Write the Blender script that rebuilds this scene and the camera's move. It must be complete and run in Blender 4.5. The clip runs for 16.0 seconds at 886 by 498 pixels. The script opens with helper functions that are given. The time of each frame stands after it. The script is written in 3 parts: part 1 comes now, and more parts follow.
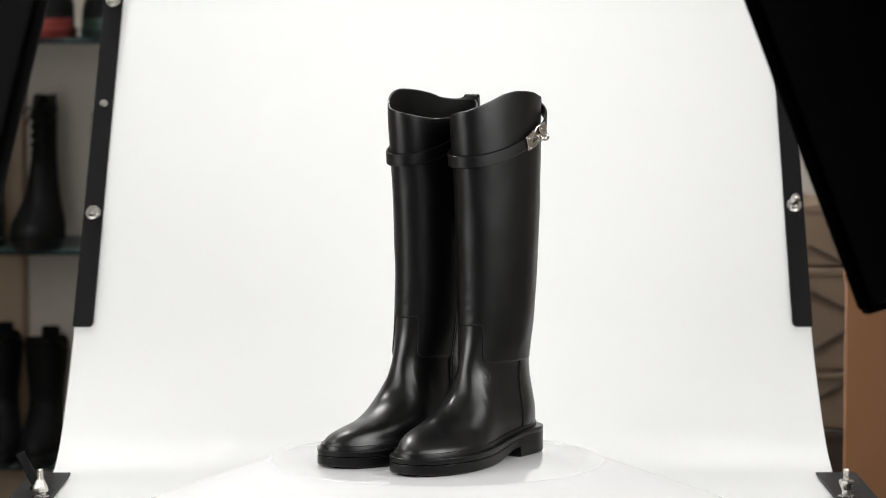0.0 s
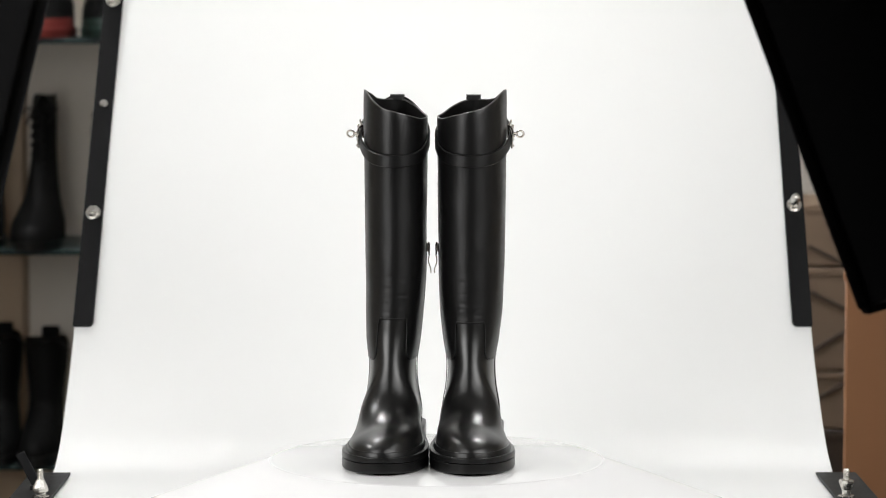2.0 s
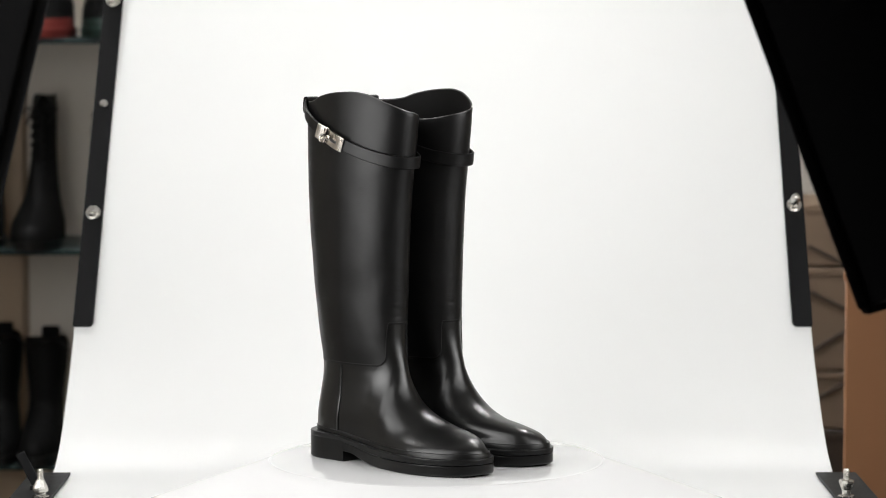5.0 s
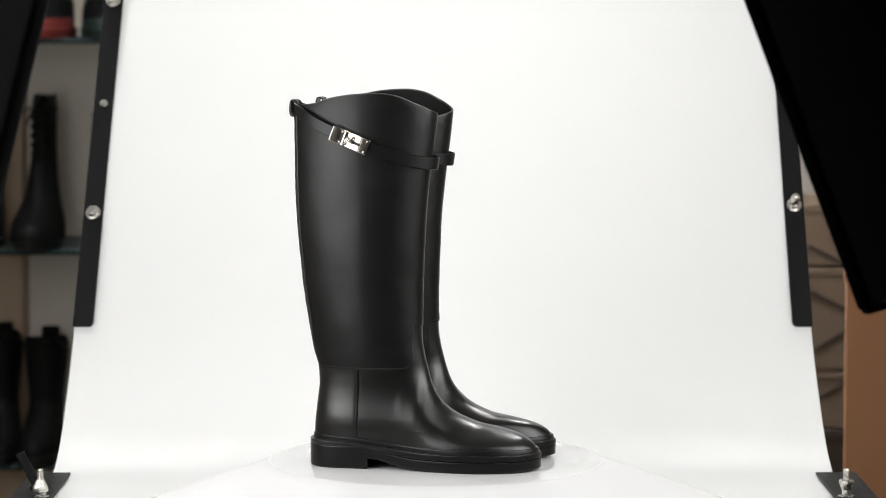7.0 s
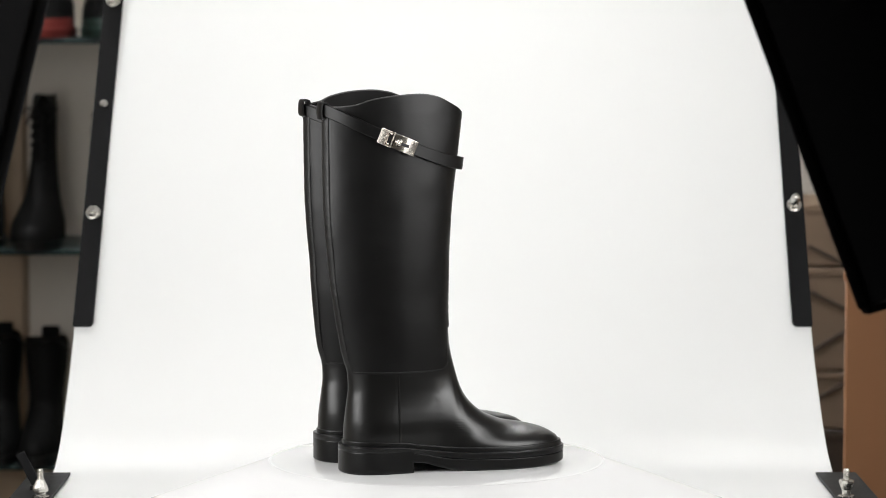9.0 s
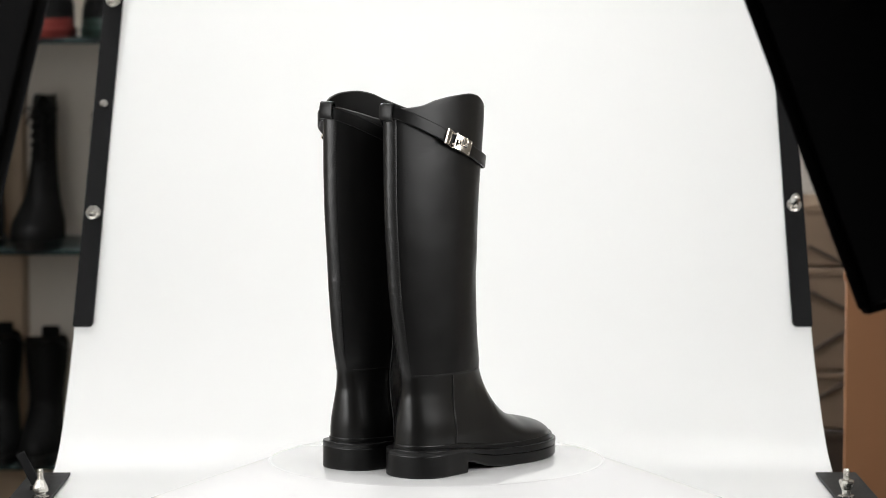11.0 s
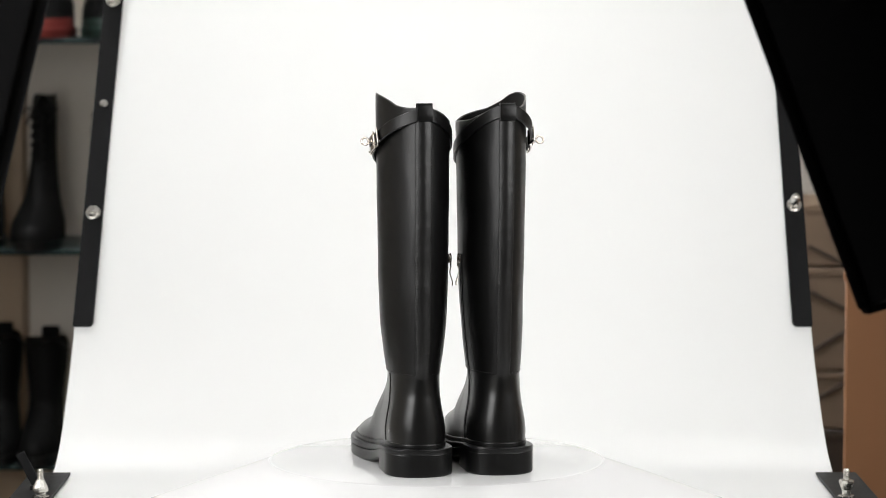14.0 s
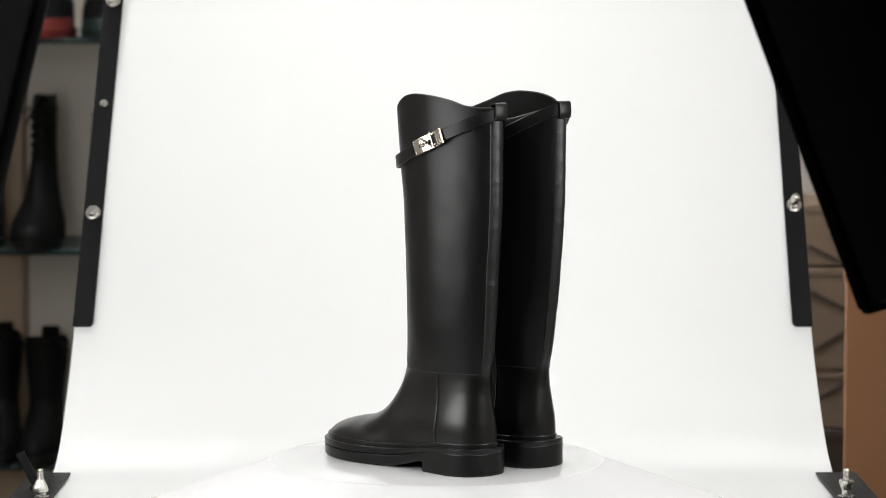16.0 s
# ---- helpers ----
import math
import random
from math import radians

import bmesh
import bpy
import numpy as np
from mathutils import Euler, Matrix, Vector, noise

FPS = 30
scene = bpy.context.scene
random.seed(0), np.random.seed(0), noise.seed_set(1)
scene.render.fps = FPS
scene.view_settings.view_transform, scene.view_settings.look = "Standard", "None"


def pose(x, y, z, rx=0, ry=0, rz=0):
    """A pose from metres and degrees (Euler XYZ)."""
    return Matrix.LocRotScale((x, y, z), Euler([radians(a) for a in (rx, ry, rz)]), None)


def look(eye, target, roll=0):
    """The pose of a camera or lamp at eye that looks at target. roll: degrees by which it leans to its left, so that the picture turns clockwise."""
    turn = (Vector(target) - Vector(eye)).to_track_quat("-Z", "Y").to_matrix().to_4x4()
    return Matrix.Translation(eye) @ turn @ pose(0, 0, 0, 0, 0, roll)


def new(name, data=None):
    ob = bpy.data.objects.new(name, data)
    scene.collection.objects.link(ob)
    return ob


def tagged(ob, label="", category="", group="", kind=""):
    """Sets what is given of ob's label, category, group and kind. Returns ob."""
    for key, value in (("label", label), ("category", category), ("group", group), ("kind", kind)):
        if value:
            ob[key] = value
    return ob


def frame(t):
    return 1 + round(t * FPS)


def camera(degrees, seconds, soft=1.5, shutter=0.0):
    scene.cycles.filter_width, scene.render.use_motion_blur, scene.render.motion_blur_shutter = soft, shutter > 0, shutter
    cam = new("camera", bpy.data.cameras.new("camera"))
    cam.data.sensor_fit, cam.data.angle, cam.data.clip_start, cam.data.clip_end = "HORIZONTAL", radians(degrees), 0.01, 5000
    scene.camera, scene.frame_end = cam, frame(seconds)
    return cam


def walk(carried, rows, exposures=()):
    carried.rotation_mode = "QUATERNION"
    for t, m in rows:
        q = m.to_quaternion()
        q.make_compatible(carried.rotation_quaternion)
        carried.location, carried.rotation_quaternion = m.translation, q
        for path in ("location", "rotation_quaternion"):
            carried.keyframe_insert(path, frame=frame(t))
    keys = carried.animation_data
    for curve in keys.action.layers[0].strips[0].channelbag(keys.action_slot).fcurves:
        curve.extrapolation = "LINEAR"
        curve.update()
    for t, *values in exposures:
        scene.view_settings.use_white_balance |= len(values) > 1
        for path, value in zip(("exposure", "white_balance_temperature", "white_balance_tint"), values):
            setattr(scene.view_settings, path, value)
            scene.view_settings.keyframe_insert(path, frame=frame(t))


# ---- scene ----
# A still camera on a tripod looks slightly down at a turntable; its aperture leaves the room behind out of focus.
cam = camera(17.286, 16.0, soft=0.9)
EYE, AIM = (0.0, -3.5845, 0.5686), (0.00806, 0.0, 0.2609)
walk(cam, [(0.0, look(EYE, AIM)), (16.0, look(EYE, AIM))], exposures=[(0.0, 0.30), (16.0, 0.30)])
cam.data.dof.use_dof = True
cam.data.dof.focus_distance = 3.53
cam.data.dof.aperture_fstop = 7.0

SPIN, FACING = 16.006, 2.112      # turn of the table in degrees a second; the time at which the toes face the camera

# ---- world and light ----
world = bpy.data.worlds.new("dim_room")
scene.world = world
world.use_nodes = True
world.node_tree.nodes["Background"].inputs["Color"].default_value = (0.9, 0.95, 1.0, 1)
world.node_tree.nodes["Background"].inputs["Strength"].default_value = 0.03
SOFTBOX_GLOW = 8.0
ADDED_LAMP_GLOW = 104.0
BACKLIGHT_GLOW = 14.8


# ---- materials ----
def material(name, colour, rough=0.5, metal=0.0, coat=0.0, bump=0.0, scale=400.0, vary=0.15, rough_vary=0.0, big=25.0, spec=0.5, stretch=(1, 1, 1), crease=0.0):
    """Principled surface with variation at two scales and a fine relief, in object space."""
    m = bpy.data.materials.new(name)
    m.use_nodes = True
    n, l = m.node_tree.nodes, m.node_tree.links
    b = n["Principled BSDF"]
    b.inputs["Metallic"].default_value = metal
    b.inputs["Coat Weight"].default_value = coat
    b.inputs["Coat Roughness"].default_value = 0.16
    b.inputs["Specular IOR Level"].default_value = spec
    co = n.new("ShaderNodeTexCoord")
    mp = n.new("ShaderNodeMapping")
    mp.inputs["Scale"].default_value = stretch
    l.new(co.outputs["Object"], mp.inputs["Vector"])
    fine = n.new("ShaderNodeTexNoise")
    fine.inputs["Scale"].default_value, fine.inputs["Detail"].default_value = scale, 3
    wide = n.new("ShaderNodeTexNoise")
    wide.inputs["Scale"].default_value, wide.inputs["Detail"].default_value = big, 4
    l.new(mp.outputs[0], fine.inputs["Vector"]), l.new(mp.outputs[0], wide.inputs["Vector"])
    mix = n.new("ShaderNodeMix")
    mix.data_type = "RGBA"
    mix.inputs["A"].default_value = (*[c * (1 - vary) for c in colour], 1)
    mix.inputs["B"].default_value = (*[min(1, c * (1 + vary)) for c in colour], 1)
    l.new(wide.outputs["Fac"], mix.inputs["Factor"])
    l.new(mix.outputs["Result"], b.inputs["Base Color"])
    rr = n.new("ShaderNodeMapRange")
    rr.inputs["To Min"].default_value, rr.inputs["To Max"].default_value = rough - rough_vary, rough + rough_vary
    l.new(wide.outputs["Fac"], rr.inputs["Value"])
    l.new(rr.outputs["Result"], b.inputs["Roughness"])
    if bump:
        bu = n.new("ShaderNodeBump")
        bu.inputs["Strength"].default_value, bu.inputs["Distance"].default_value = bump, 0.0006
        l.new(fine.outputs["Fac"], bu.inputs["Height"])
        l.new(bu.outputs["Normal"], b.inputs["Normal"])
        if crease:
            cm, cn, cb = n.new("ShaderNodeMapping"), n.new("ShaderNodeTexNoise"), n.new("ShaderNodeBump")
            cm.inputs["Scale"].default_value = (1, 1, 1.5)
            cn.inputs["Scale"].default_value, cn.inputs["Detail"].default_value, cn.inputs["Distortion"].default_value = 28, 3.4, 0.6
            cb.inputs["Strength"].default_value, cb.inputs["Distance"].default_value = crease, 0.0045
            l.new(co.outputs["Object"], cm.inputs["Vector"]), l.new(cm.outputs[0], cn.inputs["Vector"])
            l.new(cn.outputs["Fac"], cb.inputs["Height"]), l.new(cb.outputs["Normal"], bu.inputs["Normal"])
    return m


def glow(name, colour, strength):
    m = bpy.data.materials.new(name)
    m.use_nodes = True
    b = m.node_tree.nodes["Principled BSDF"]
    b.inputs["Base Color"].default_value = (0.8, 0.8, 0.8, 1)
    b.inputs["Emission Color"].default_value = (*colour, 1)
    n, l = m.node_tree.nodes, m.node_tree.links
    # emission is strongest at the object's origin and falls off outwards
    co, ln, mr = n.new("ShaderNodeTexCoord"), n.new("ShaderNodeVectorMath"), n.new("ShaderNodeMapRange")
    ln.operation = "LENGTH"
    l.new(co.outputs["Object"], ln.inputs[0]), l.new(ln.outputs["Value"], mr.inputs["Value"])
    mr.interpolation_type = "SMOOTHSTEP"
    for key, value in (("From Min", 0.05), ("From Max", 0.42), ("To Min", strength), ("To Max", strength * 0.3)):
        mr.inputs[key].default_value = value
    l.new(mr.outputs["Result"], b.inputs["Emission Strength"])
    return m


def translucent_white(name):
    """Milky acrylic sheet: white, faintly glossy, lets light through from behind."""
    m = material(name, (0.86, 0.865, 0.86), 0.45, bump=0.05, scale=60, vary=0.015, rough_vary=0.05, big=3)
    n, l = m.node_tree.nodes, m.node_tree.links
    t = n.new("ShaderNodeBsdfTranslucent")
    t.inputs["Color"].default_value = (0.895, 0.9, 0.893, 1)
    mx = n.new("ShaderNodeMixShader")
    mx.inputs["Fac"].default_value = 0.34
    l.new(n["Principled BSDF"].outputs[0], mx.inputs[1]), l.new(t.outputs[0], mx.inputs[2])
    l.new(mx.outputs[0], n["Material Output"].inputs["Surface"])
    return m


M = dict(
    shaft=material("smooth_black_leather", (0.0020, 0.0019, 0.0019), 0.38, bump=0.12, scale=420, vary=0.3, rough_vary=0.05, big=45, spec=0.27, stretch=(0.35, 0.35, 3.5), crease=0.06),
    foot=material("polished_black_leather", (0.0028, 0.0027, 0.0026), 0.305, coat=0.06, bump=0.02, scale=700, vary=0.3, rough_vary=0.03, big=30, spec=0.42, crease=0.03),
    strip=material("creased_black_leather", (0.0042, 0.0040, 0.0039), 0.40, bump=0.30, scale=420, vary=0.3, rough_vary=0.08, big=60, spec=0.38, stretch=(1, 1, 2.5), crease=0.22),
    edge=material("painted_leather_edge", (0.030, 0.029, 0.028), 0.30, bump=0.15, scale=900, spec=0.5),
    lining=material("dark_lining_leather", (0.004, 0.0038, 0.0036), 0.6, bump=0.2, scale=600, spec=0.15),
    rubber=material("black_rubber", (0.0045, 0.0045, 0.0045), 0.31, bump=0.12, scale=500, rough_vary=0.08, spec=0.28),
    thread=material("black_thread", (0.018, 0.0175, 0.017), 0.5, bump=0.3, scale=2000),
    chrome=material("polished_nickel", (0.62, 0.58, 0.53), 0.17, metal=1.0, vary=0.03, rough_vary=0.04, big=80),
    zip=material("black_zip_tape", (0.010, 0.010, 0.011), 0.55, bump=0.6, scale=1200),
    steel=material("zinc_steel", (0.66, 0.64, 0.60), 0.26, metal=1.0, vary=0.08, rough_vary=0.08, big=120),
    blackmetal=material("black_powder_coat", (0.009, 0.009, 0.0095), 0.5, bump=0.2, scale=900, rough_vary=0.06, spec=0.09),
    sheet=translucent_white("milky_acrylic"),
    disc=material("glossy_white_acrylic", (0.60, 0.60, 0.60), 0.035, vary=0.01, big=6, spec=0.85),
    paper=material("white_paper", (0.585, 0.585, 0.585), 0.7, bump=0.1, scale=200, vary=0.015, big=8),
    fabric=material("black_softbox_fabric", (0.004, 0.004, 0.0045), 0.9, bump=0.4, scale=500, spec=0.06),
    diffuser=glow("softbox_diffuser", (1.0, 0.995, 0.985), SOFTBOX_GLOW),
    panel=glow("backlight_diffuser", (1.0, 0.995, 0.985), BACKLIGHT_GLOW),
    lamp=glow("added_lamp_diffuser", (1.0, 0.995, 0.985), ADDED_LAMP_GLOW),
    wall=material("warm_grey_paint", (0.58, 0.54, 0.48), 0.85, bump=0.2, scale=120, vary=0.06, big=2),
    beige=material("beige_laminate", (0.46, 0.34, 0.23), 0.5, vary=0.08, big=6, stretch=(6, 1, 1)),
    shelfback=material("pale_beige_laminate", (0.84, 0.78, 0.69), 0.6, vary=0.05, big=4),
    # black softbox cloth, lightened: the light on it is put into the colour
    litfabric=material("lit_black_softbox_fabric", (0.034, 0.034, 0.036), 0.9, bump=0.4, scale=500, spec=0.1),
    glass=material("smoked_glass_shelf", (0.012, 0.024, 0.024), 0.32, vary=0.1, big=10, spec=0.2),
    oldleather=material("worn_black_leather", (0.004, 0.004, 0.004), 0.5, bump=0.3, scale=300, vary=0.3, spec=0.07),
    red=material("red_suede", (0.12, 0.009, 0.005), 0.8, bump=0.3, scale=400),
    teal=material("dark_teal_leather", (0.003, 0.016, 0.012), 0.5, bump=0.3, scale=400),
    brown=material("brown_leather", (0.06, 0.03, 0.018), 0.5, bump=0.3, scale=400),
    card=material("brown_cardboard", (0.22, 0.155, 0.105), 0.8, bump=0.3, scale=160, vary=0.10, big=7, stretch=(1, 1, 5)),
    darkcard=material("dark_brown_cardboard", (0.25, 0.112, 0.046), 0.75, bump=0.3, scale=160, vary=0.08, big=5),
    line=material("dark_packing_tape", (0.05, 0.035, 0.025), 0.5),
    floor=material("grey_floor", (0.22, 0.21, 0.20), 0.6, bump=0.2, scale=90, vary=0.1, big=3),
    ceiling=material("white_ceiling_paint", (0.7, 0.7, 0.69), 0.9, bump=0.1, scale=100, vary=0.03, big=2),
)


# ---- mesh helpers ----
def mesh(name, verts, faces, mat, smooth=True, weld=0.0):
    me = bpy.data.meshes.new(name)
    me.from_pydata([tuple(map(float, v)) for v in verts], [], [tuple(map(int, f)) for f in faces])
    me.materials.append(mat)
    bm = bmesh.new()
    bm.from_mesh(me)
    if weld:
        bmesh.ops.remove_doubles(bm, verts=bm.verts, dist=weld)
    bmesh.ops.recalc_face_normals(bm, faces=bm.faces)
    for f in bm.faces:
        f.smooth = smooth
    if smooth and not weld:
        for e in bm.edges:
            if len(e.link_faces) == 2 and e.calc_face_angle(0) > 0.7:
                e.smooth = False
    bm.to_mesh(me)
    bm.free()
    return me


def put(name, me, parent=None, m=None, label="", category="", group="", kind=""):
    ob = new(name, me)
    if parent is not None:
        ob.parent = parent
    if m is not None:
        ob.matrix_basis = m
    return tagged(ob, label, category, group, kind)


def grid_faces(rows, cols, wrap=False, start=0):
    out = []
    for i in range(rows - 1):
        for j in range(cols if wrap else cols - 1):
            k = (j + 1) % cols
            out.append((start + i * cols + j, start + i * cols + k, start + (i + 1) * cols + k, start + (i + 1) * cols + j))
    return out


def lathe(profile, n=32):
    """Vertices and faces of a profile of (radius, z) turned about z, closed at both ends."""
    v = [(r * math.cos(2 * math.pi * k / n), r * math.sin(2 * math.pi * k / n), z) for r, z in profile for k in range(n)]
    f = grid_faces(len(profile), n, True)
    f.append(tuple(range(n))[::-1])
    f.append(tuple(range((len(profile) - 1) * n, len(profile) * n)))
    return v, f


def box(size, bevel=0.002, seg=2, m=None):
    bm = bmesh.new()
    bmesh.ops.create_cube(bm, size=1.0, matrix=Matrix.Diagonal((*size, 1)))
    if bevel:
        bmesh.ops.bevel(bm, geom=bm.edges[:], offset=bevel, segments=seg, affect="EDGES", profile=0.5)
    if m is not None:
        bm.transform(m)
    return bm


def bm_mesh(name, bm, mat, smooth=False):
    me = bpy.data.meshes.new(name)
    for f in bm.faces:
        f.smooth = smooth
    bm.to_mesh(me)
    bm.free()
    me.materials.append(mat)
    return me


def ring(radius, thick, n=32, k=12):
    v = []
    for i in range(n):
        a = 2 * math.pi * i / n
        for j in range(k):
            b = 2 * math.pi * j / k
            r = radius + thick * math.cos(b)
            v.append((r * math.cos(a), r * math.sin(a), thick * math.sin(b)))
    f = [(i * k + j, ((i + 1) % n) * k + j, ((i + 1) % n) * k + (j + 1) % k, i * k + (j + 1) % k) for i in range(n) for j in range(k)]
    return v, f


def curve_through(keys, x):
    """Smooth monotone curve through (x, value) keys in rising x."""
    kx, ky = np.array([k[0] for k in keys], float), np.array([k[1] for k in keys], float)
    d = np.diff(ky) / np.diff(kx)
    s = np.empty_like(ky)
    s[1:-1] = np.where(d[1:] * d[:-1] > 0, 2 * d[1:] * d[:-1] / np.where(np.abs(d[1:] + d[:-1]) < 1e-12, 1, d[1:] + d[:-1]), 0)
    s[0], s[-1] = d[0], d[-1]
    x = np.clip(np.asarray(x, float), kx[0], kx[-1])
    i = np.clip(np.searchsorted(kx, x) - 1, 0, len(kx) - 2)
    h = kx[i + 1] - kx[i]
    t = (x - kx[i]) / h
    return ((2 * t**3 - 3 * t**2 + 1) * ky[i] + (t**3 - 2 * t**2 + t) * h * s[i] + (3 * t**2 - 2 * t**3) * ky[i + 1] + (t**3 - t**2) * h * s[i + 1])


def ease(x, a, b):
    t = np.clip((np.asarray(x, float) - a) / (b - a), 0, 1)
    return t * t * (3 - 2 * t)


# ---- riding boots ----
# Boot space: the toe points to -y, the outer side to -x, the table is z = 0.
FRONT = [(0.012, -0.1388), (0.0225, -0.138), (0.0299, -0.135), (0.0347, -0.1302), (0.0431, -0.1143), (0.0496, -0.0887), (0.0538, -0.0664), (0.0594, -0.0505),
         (0.0668, -0.0352), (0.081, -0.0185), (0.0973, -0.0085), (0.121, -0.0012), (0.1418, 0.0038), (0.1557, 0.0058), (0.190, 0.0069),
         (0.225, 0.0065), (0.294, 0.0037), (0.328, 0.001), (0.3625, -0.0031), (0.397, -0.0078), (0.431, -0.0114), (0.47, -0.0145)]
BACK = [(0.015, 0.139), (0.034, 0.139), (0.0515, 0.1384), (0.0724, 0.1363), (0.0863, 0.1348), (0.100, 0.1334), (0.121, 0.1347), (0.1384, 0.1388), (0.1557, 0.1422),
        (0.190, 0.1482), (0.225, 0.1536), (0.259, 0.1569), (0.294, 0.1602), (0.328, 0.1621), (0.3625, 0.1627), (0.424, 0.1634), (0.47, 0.1634)]
HALF = [(0.015, 0.0338), (0.036, 0.0346), (0.048, 0.0352), (0.058, 0.0345), (0.07, 0.0326), (0.08, 0.0309), (0.09, 0.0298), (0.10, 0.0292), (0.112, 0.0291), (0.121, 0.0298), (0.130, 0.0310), (0.141, 0.0324), (0.156, 0.0335), (0.19, 0.0352), (0.225, 0.0365), (0.294, 0.0377), (0.3625, 0.0385), (0.424, 0.039), (0.47, 0.039)]
RIM = [(-73, 0.4238), (-43, 0.4335), (-18, 0.4395), (0, 0.4405), (30, 0.4405), (48, 0.4425), (64, 0.4490), (85, 0.4540), (103, 0.4555), (117, 0.4530), (139, 0.4425), (165, 0.433), (180, 0.4305),
       (205, 0.4258), (239, 0.4205), (287, 0.4238), (317, 0.4335), (342, 0.4395), (360, 0.4405), (390, 0.4405)]


def sole_half(y):
    """Half width of the outsole at y."""
    y = np.asarray(y, float)
    toe = 0.0525 * np.clip(1 - np.clip((-0.048 - y) / 0.0942, 0, 1) ** 2.0, 0, 1) ** (1 / 2.0)
    heel = 0.0412 * np.clip(1 - np.clip((y - 0.10) / 0.0444, 0, 1) ** 2.4, 0, 1) ** (1 / 2.4)
    mid = 0.0525 - 0.0113 * ease(y, -0.048, 0.06)
    return np.where(y < -0.048, toe, np.where(y > 0.10, heel, mid))


def sole_shift(y):
    """Outward sweep of the forefoot."""
    return -0.0045 * ease(-y, -0.03, 0.08)


def foot_half(y):
    y = np.asarray(y, float)
    toe = 0.0460 * np.clip(1 - np.clip((-0.048 - y) / 0.0908, 0, 1) ** 2.0, 0, 1) ** (1 / 2.0)
    return np.where(y < -0.048, toe, 0.0460 - 0.0100 * ease(y, -0.048, 0.05))


EXPB, EXPF = 1.65, 2.0


class Last:
    """The outer form of one boot: a point for each turn phi (0 back, 90 outer side, 180 front, 270 inner side) and height z."""

    def __init__(self, wide, dx=0.0, turn=0.0, short=0.0):
        self.wide, self.dx, self.turn, self.short = wide, dx, turn, short

    def at(self, phi, z, off=0.0):
        phi, z = np.broadcast_arrays(np.asarray(phi, float), np.asarray(z, float))
        a = np.radians(phi)
        yf, yb = curve_through(FRONT, z), curve_through(BACK, z) - self.short * ease(z, 0.12, 0.26)
        w = curve_through(HALF, z) * (1 + (self.wide - 1) * ease(z, 0.11, 0.19))
        yc = 0.072 + 0.004 * ease(z, 0.1, 0.3)
        c, s = np.cos(a), np.sin(a)
        y = np.where(c > 0, yc + (yb - yc) * c, yc + (yc - yf) * c)
        eb = 2.35 + (EXPB - 2.35) * ease(z, 0.06, 0.15)
        back = np.clip(1 - np.clip((y - yc) / (yb - yc), 0, 1) ** eb, 0, 1) ** (1 / eb)
        oval = np.clip(1 - np.clip((yc - y) / (yc - yf), 0, 1) ** EXPF, 0, 1) ** (1 / EXPF)
        keys = [(yy, zz) for zz, yy in FRONT if zz < 0.19]
        ridge = curve_through(sorted(keys), np.clip(y, -0.1388, 0.0068)) + np.clip(y - 0.004, 0, 1) * 12
        low = 0.004
        dome = np.clip(1 - np.clip((z - low) / np.maximum(ridge - low, 1e-4), 0, 1) ** 3.0, 0, 1) ** (1 / 2.1)
        k = ease(z, 0.055, 0.125)
        sock = w + (foot_half(y) - w) * (1 - ease(z, 0.02, 0.11)) * ease(-y, -0.09, 0.02)
        sock = np.where(y > 0.03, w + (np.maximum(foot_half(y), w) - w) * (1 - ease(z, 0.02, 0.1)) * ease(-y, -0.09, 0.02), sock)
        half = np.where(y > yc, w * back, sock * ((1 - k) * dome + k * oval))
        half = np.where((y <= yc) & (k < 1), np.minimum(half, np.where(k > 0, 1, foot_half(y) + 0.001)), half)
        x = -np.sign(s) * half * (np.abs(s) > 1e-9) + sole_shift(y) * (1 - ease(z, 0.04, 0.12))
        # the toe box is highest towards the inner side; the shaft is set and turned slightly on the foot
        x = x + 0.0085 * ease(z, 0.030, 0.050) * ease(-y, 0.0, 0.07) * (1 - ease(z, 0.062, 0.09))
        g = ease(z, 0.10, 0.24)
        t = np.radians(self.turn) * g
        x, y = x * np.cos(t) - (y - 0.078) * np.sin(t) + self.dx * g, x * np.sin(t) + (y - 0.078) * np.cos(t) + 0.078
        p = np.stack([x, y, z], -1)
        if np.any(off):
            p = p + self.normal(phi, z) * np.asarray(off)[..., None] if np.ndim(off) else p + self.normal(phi, z) * off
        return p

    def normal(self, phi, z):
        da = self.at(phi + 1.0, z) - self.at(phi - 1.0, z)
        dz = self.at(phi, z + 0.001) - self.at(phi, z - 0.001)
        n = np.cross(dz, da)
        n /= np.maximum(np.linalg.norm(n, axis=-1, keepdims=True), 1e-9)
        mid = np.stack([np.zeros_like(z), np.full_like(z, 0.072), z], -1)
        flip = np.sum(n * (self.at(phi, z) - mid), -1, keepdims=True) < 0
        return np.where(flip, -n, n)


def rim(phi):
    return curve_through(RIM, np.mod(phi, 360.0))


def strap_height(y):
    return 0.3705 + 0.067 * np.clip((y + 0.012) / 0.175, 0, 1) ** 1.45


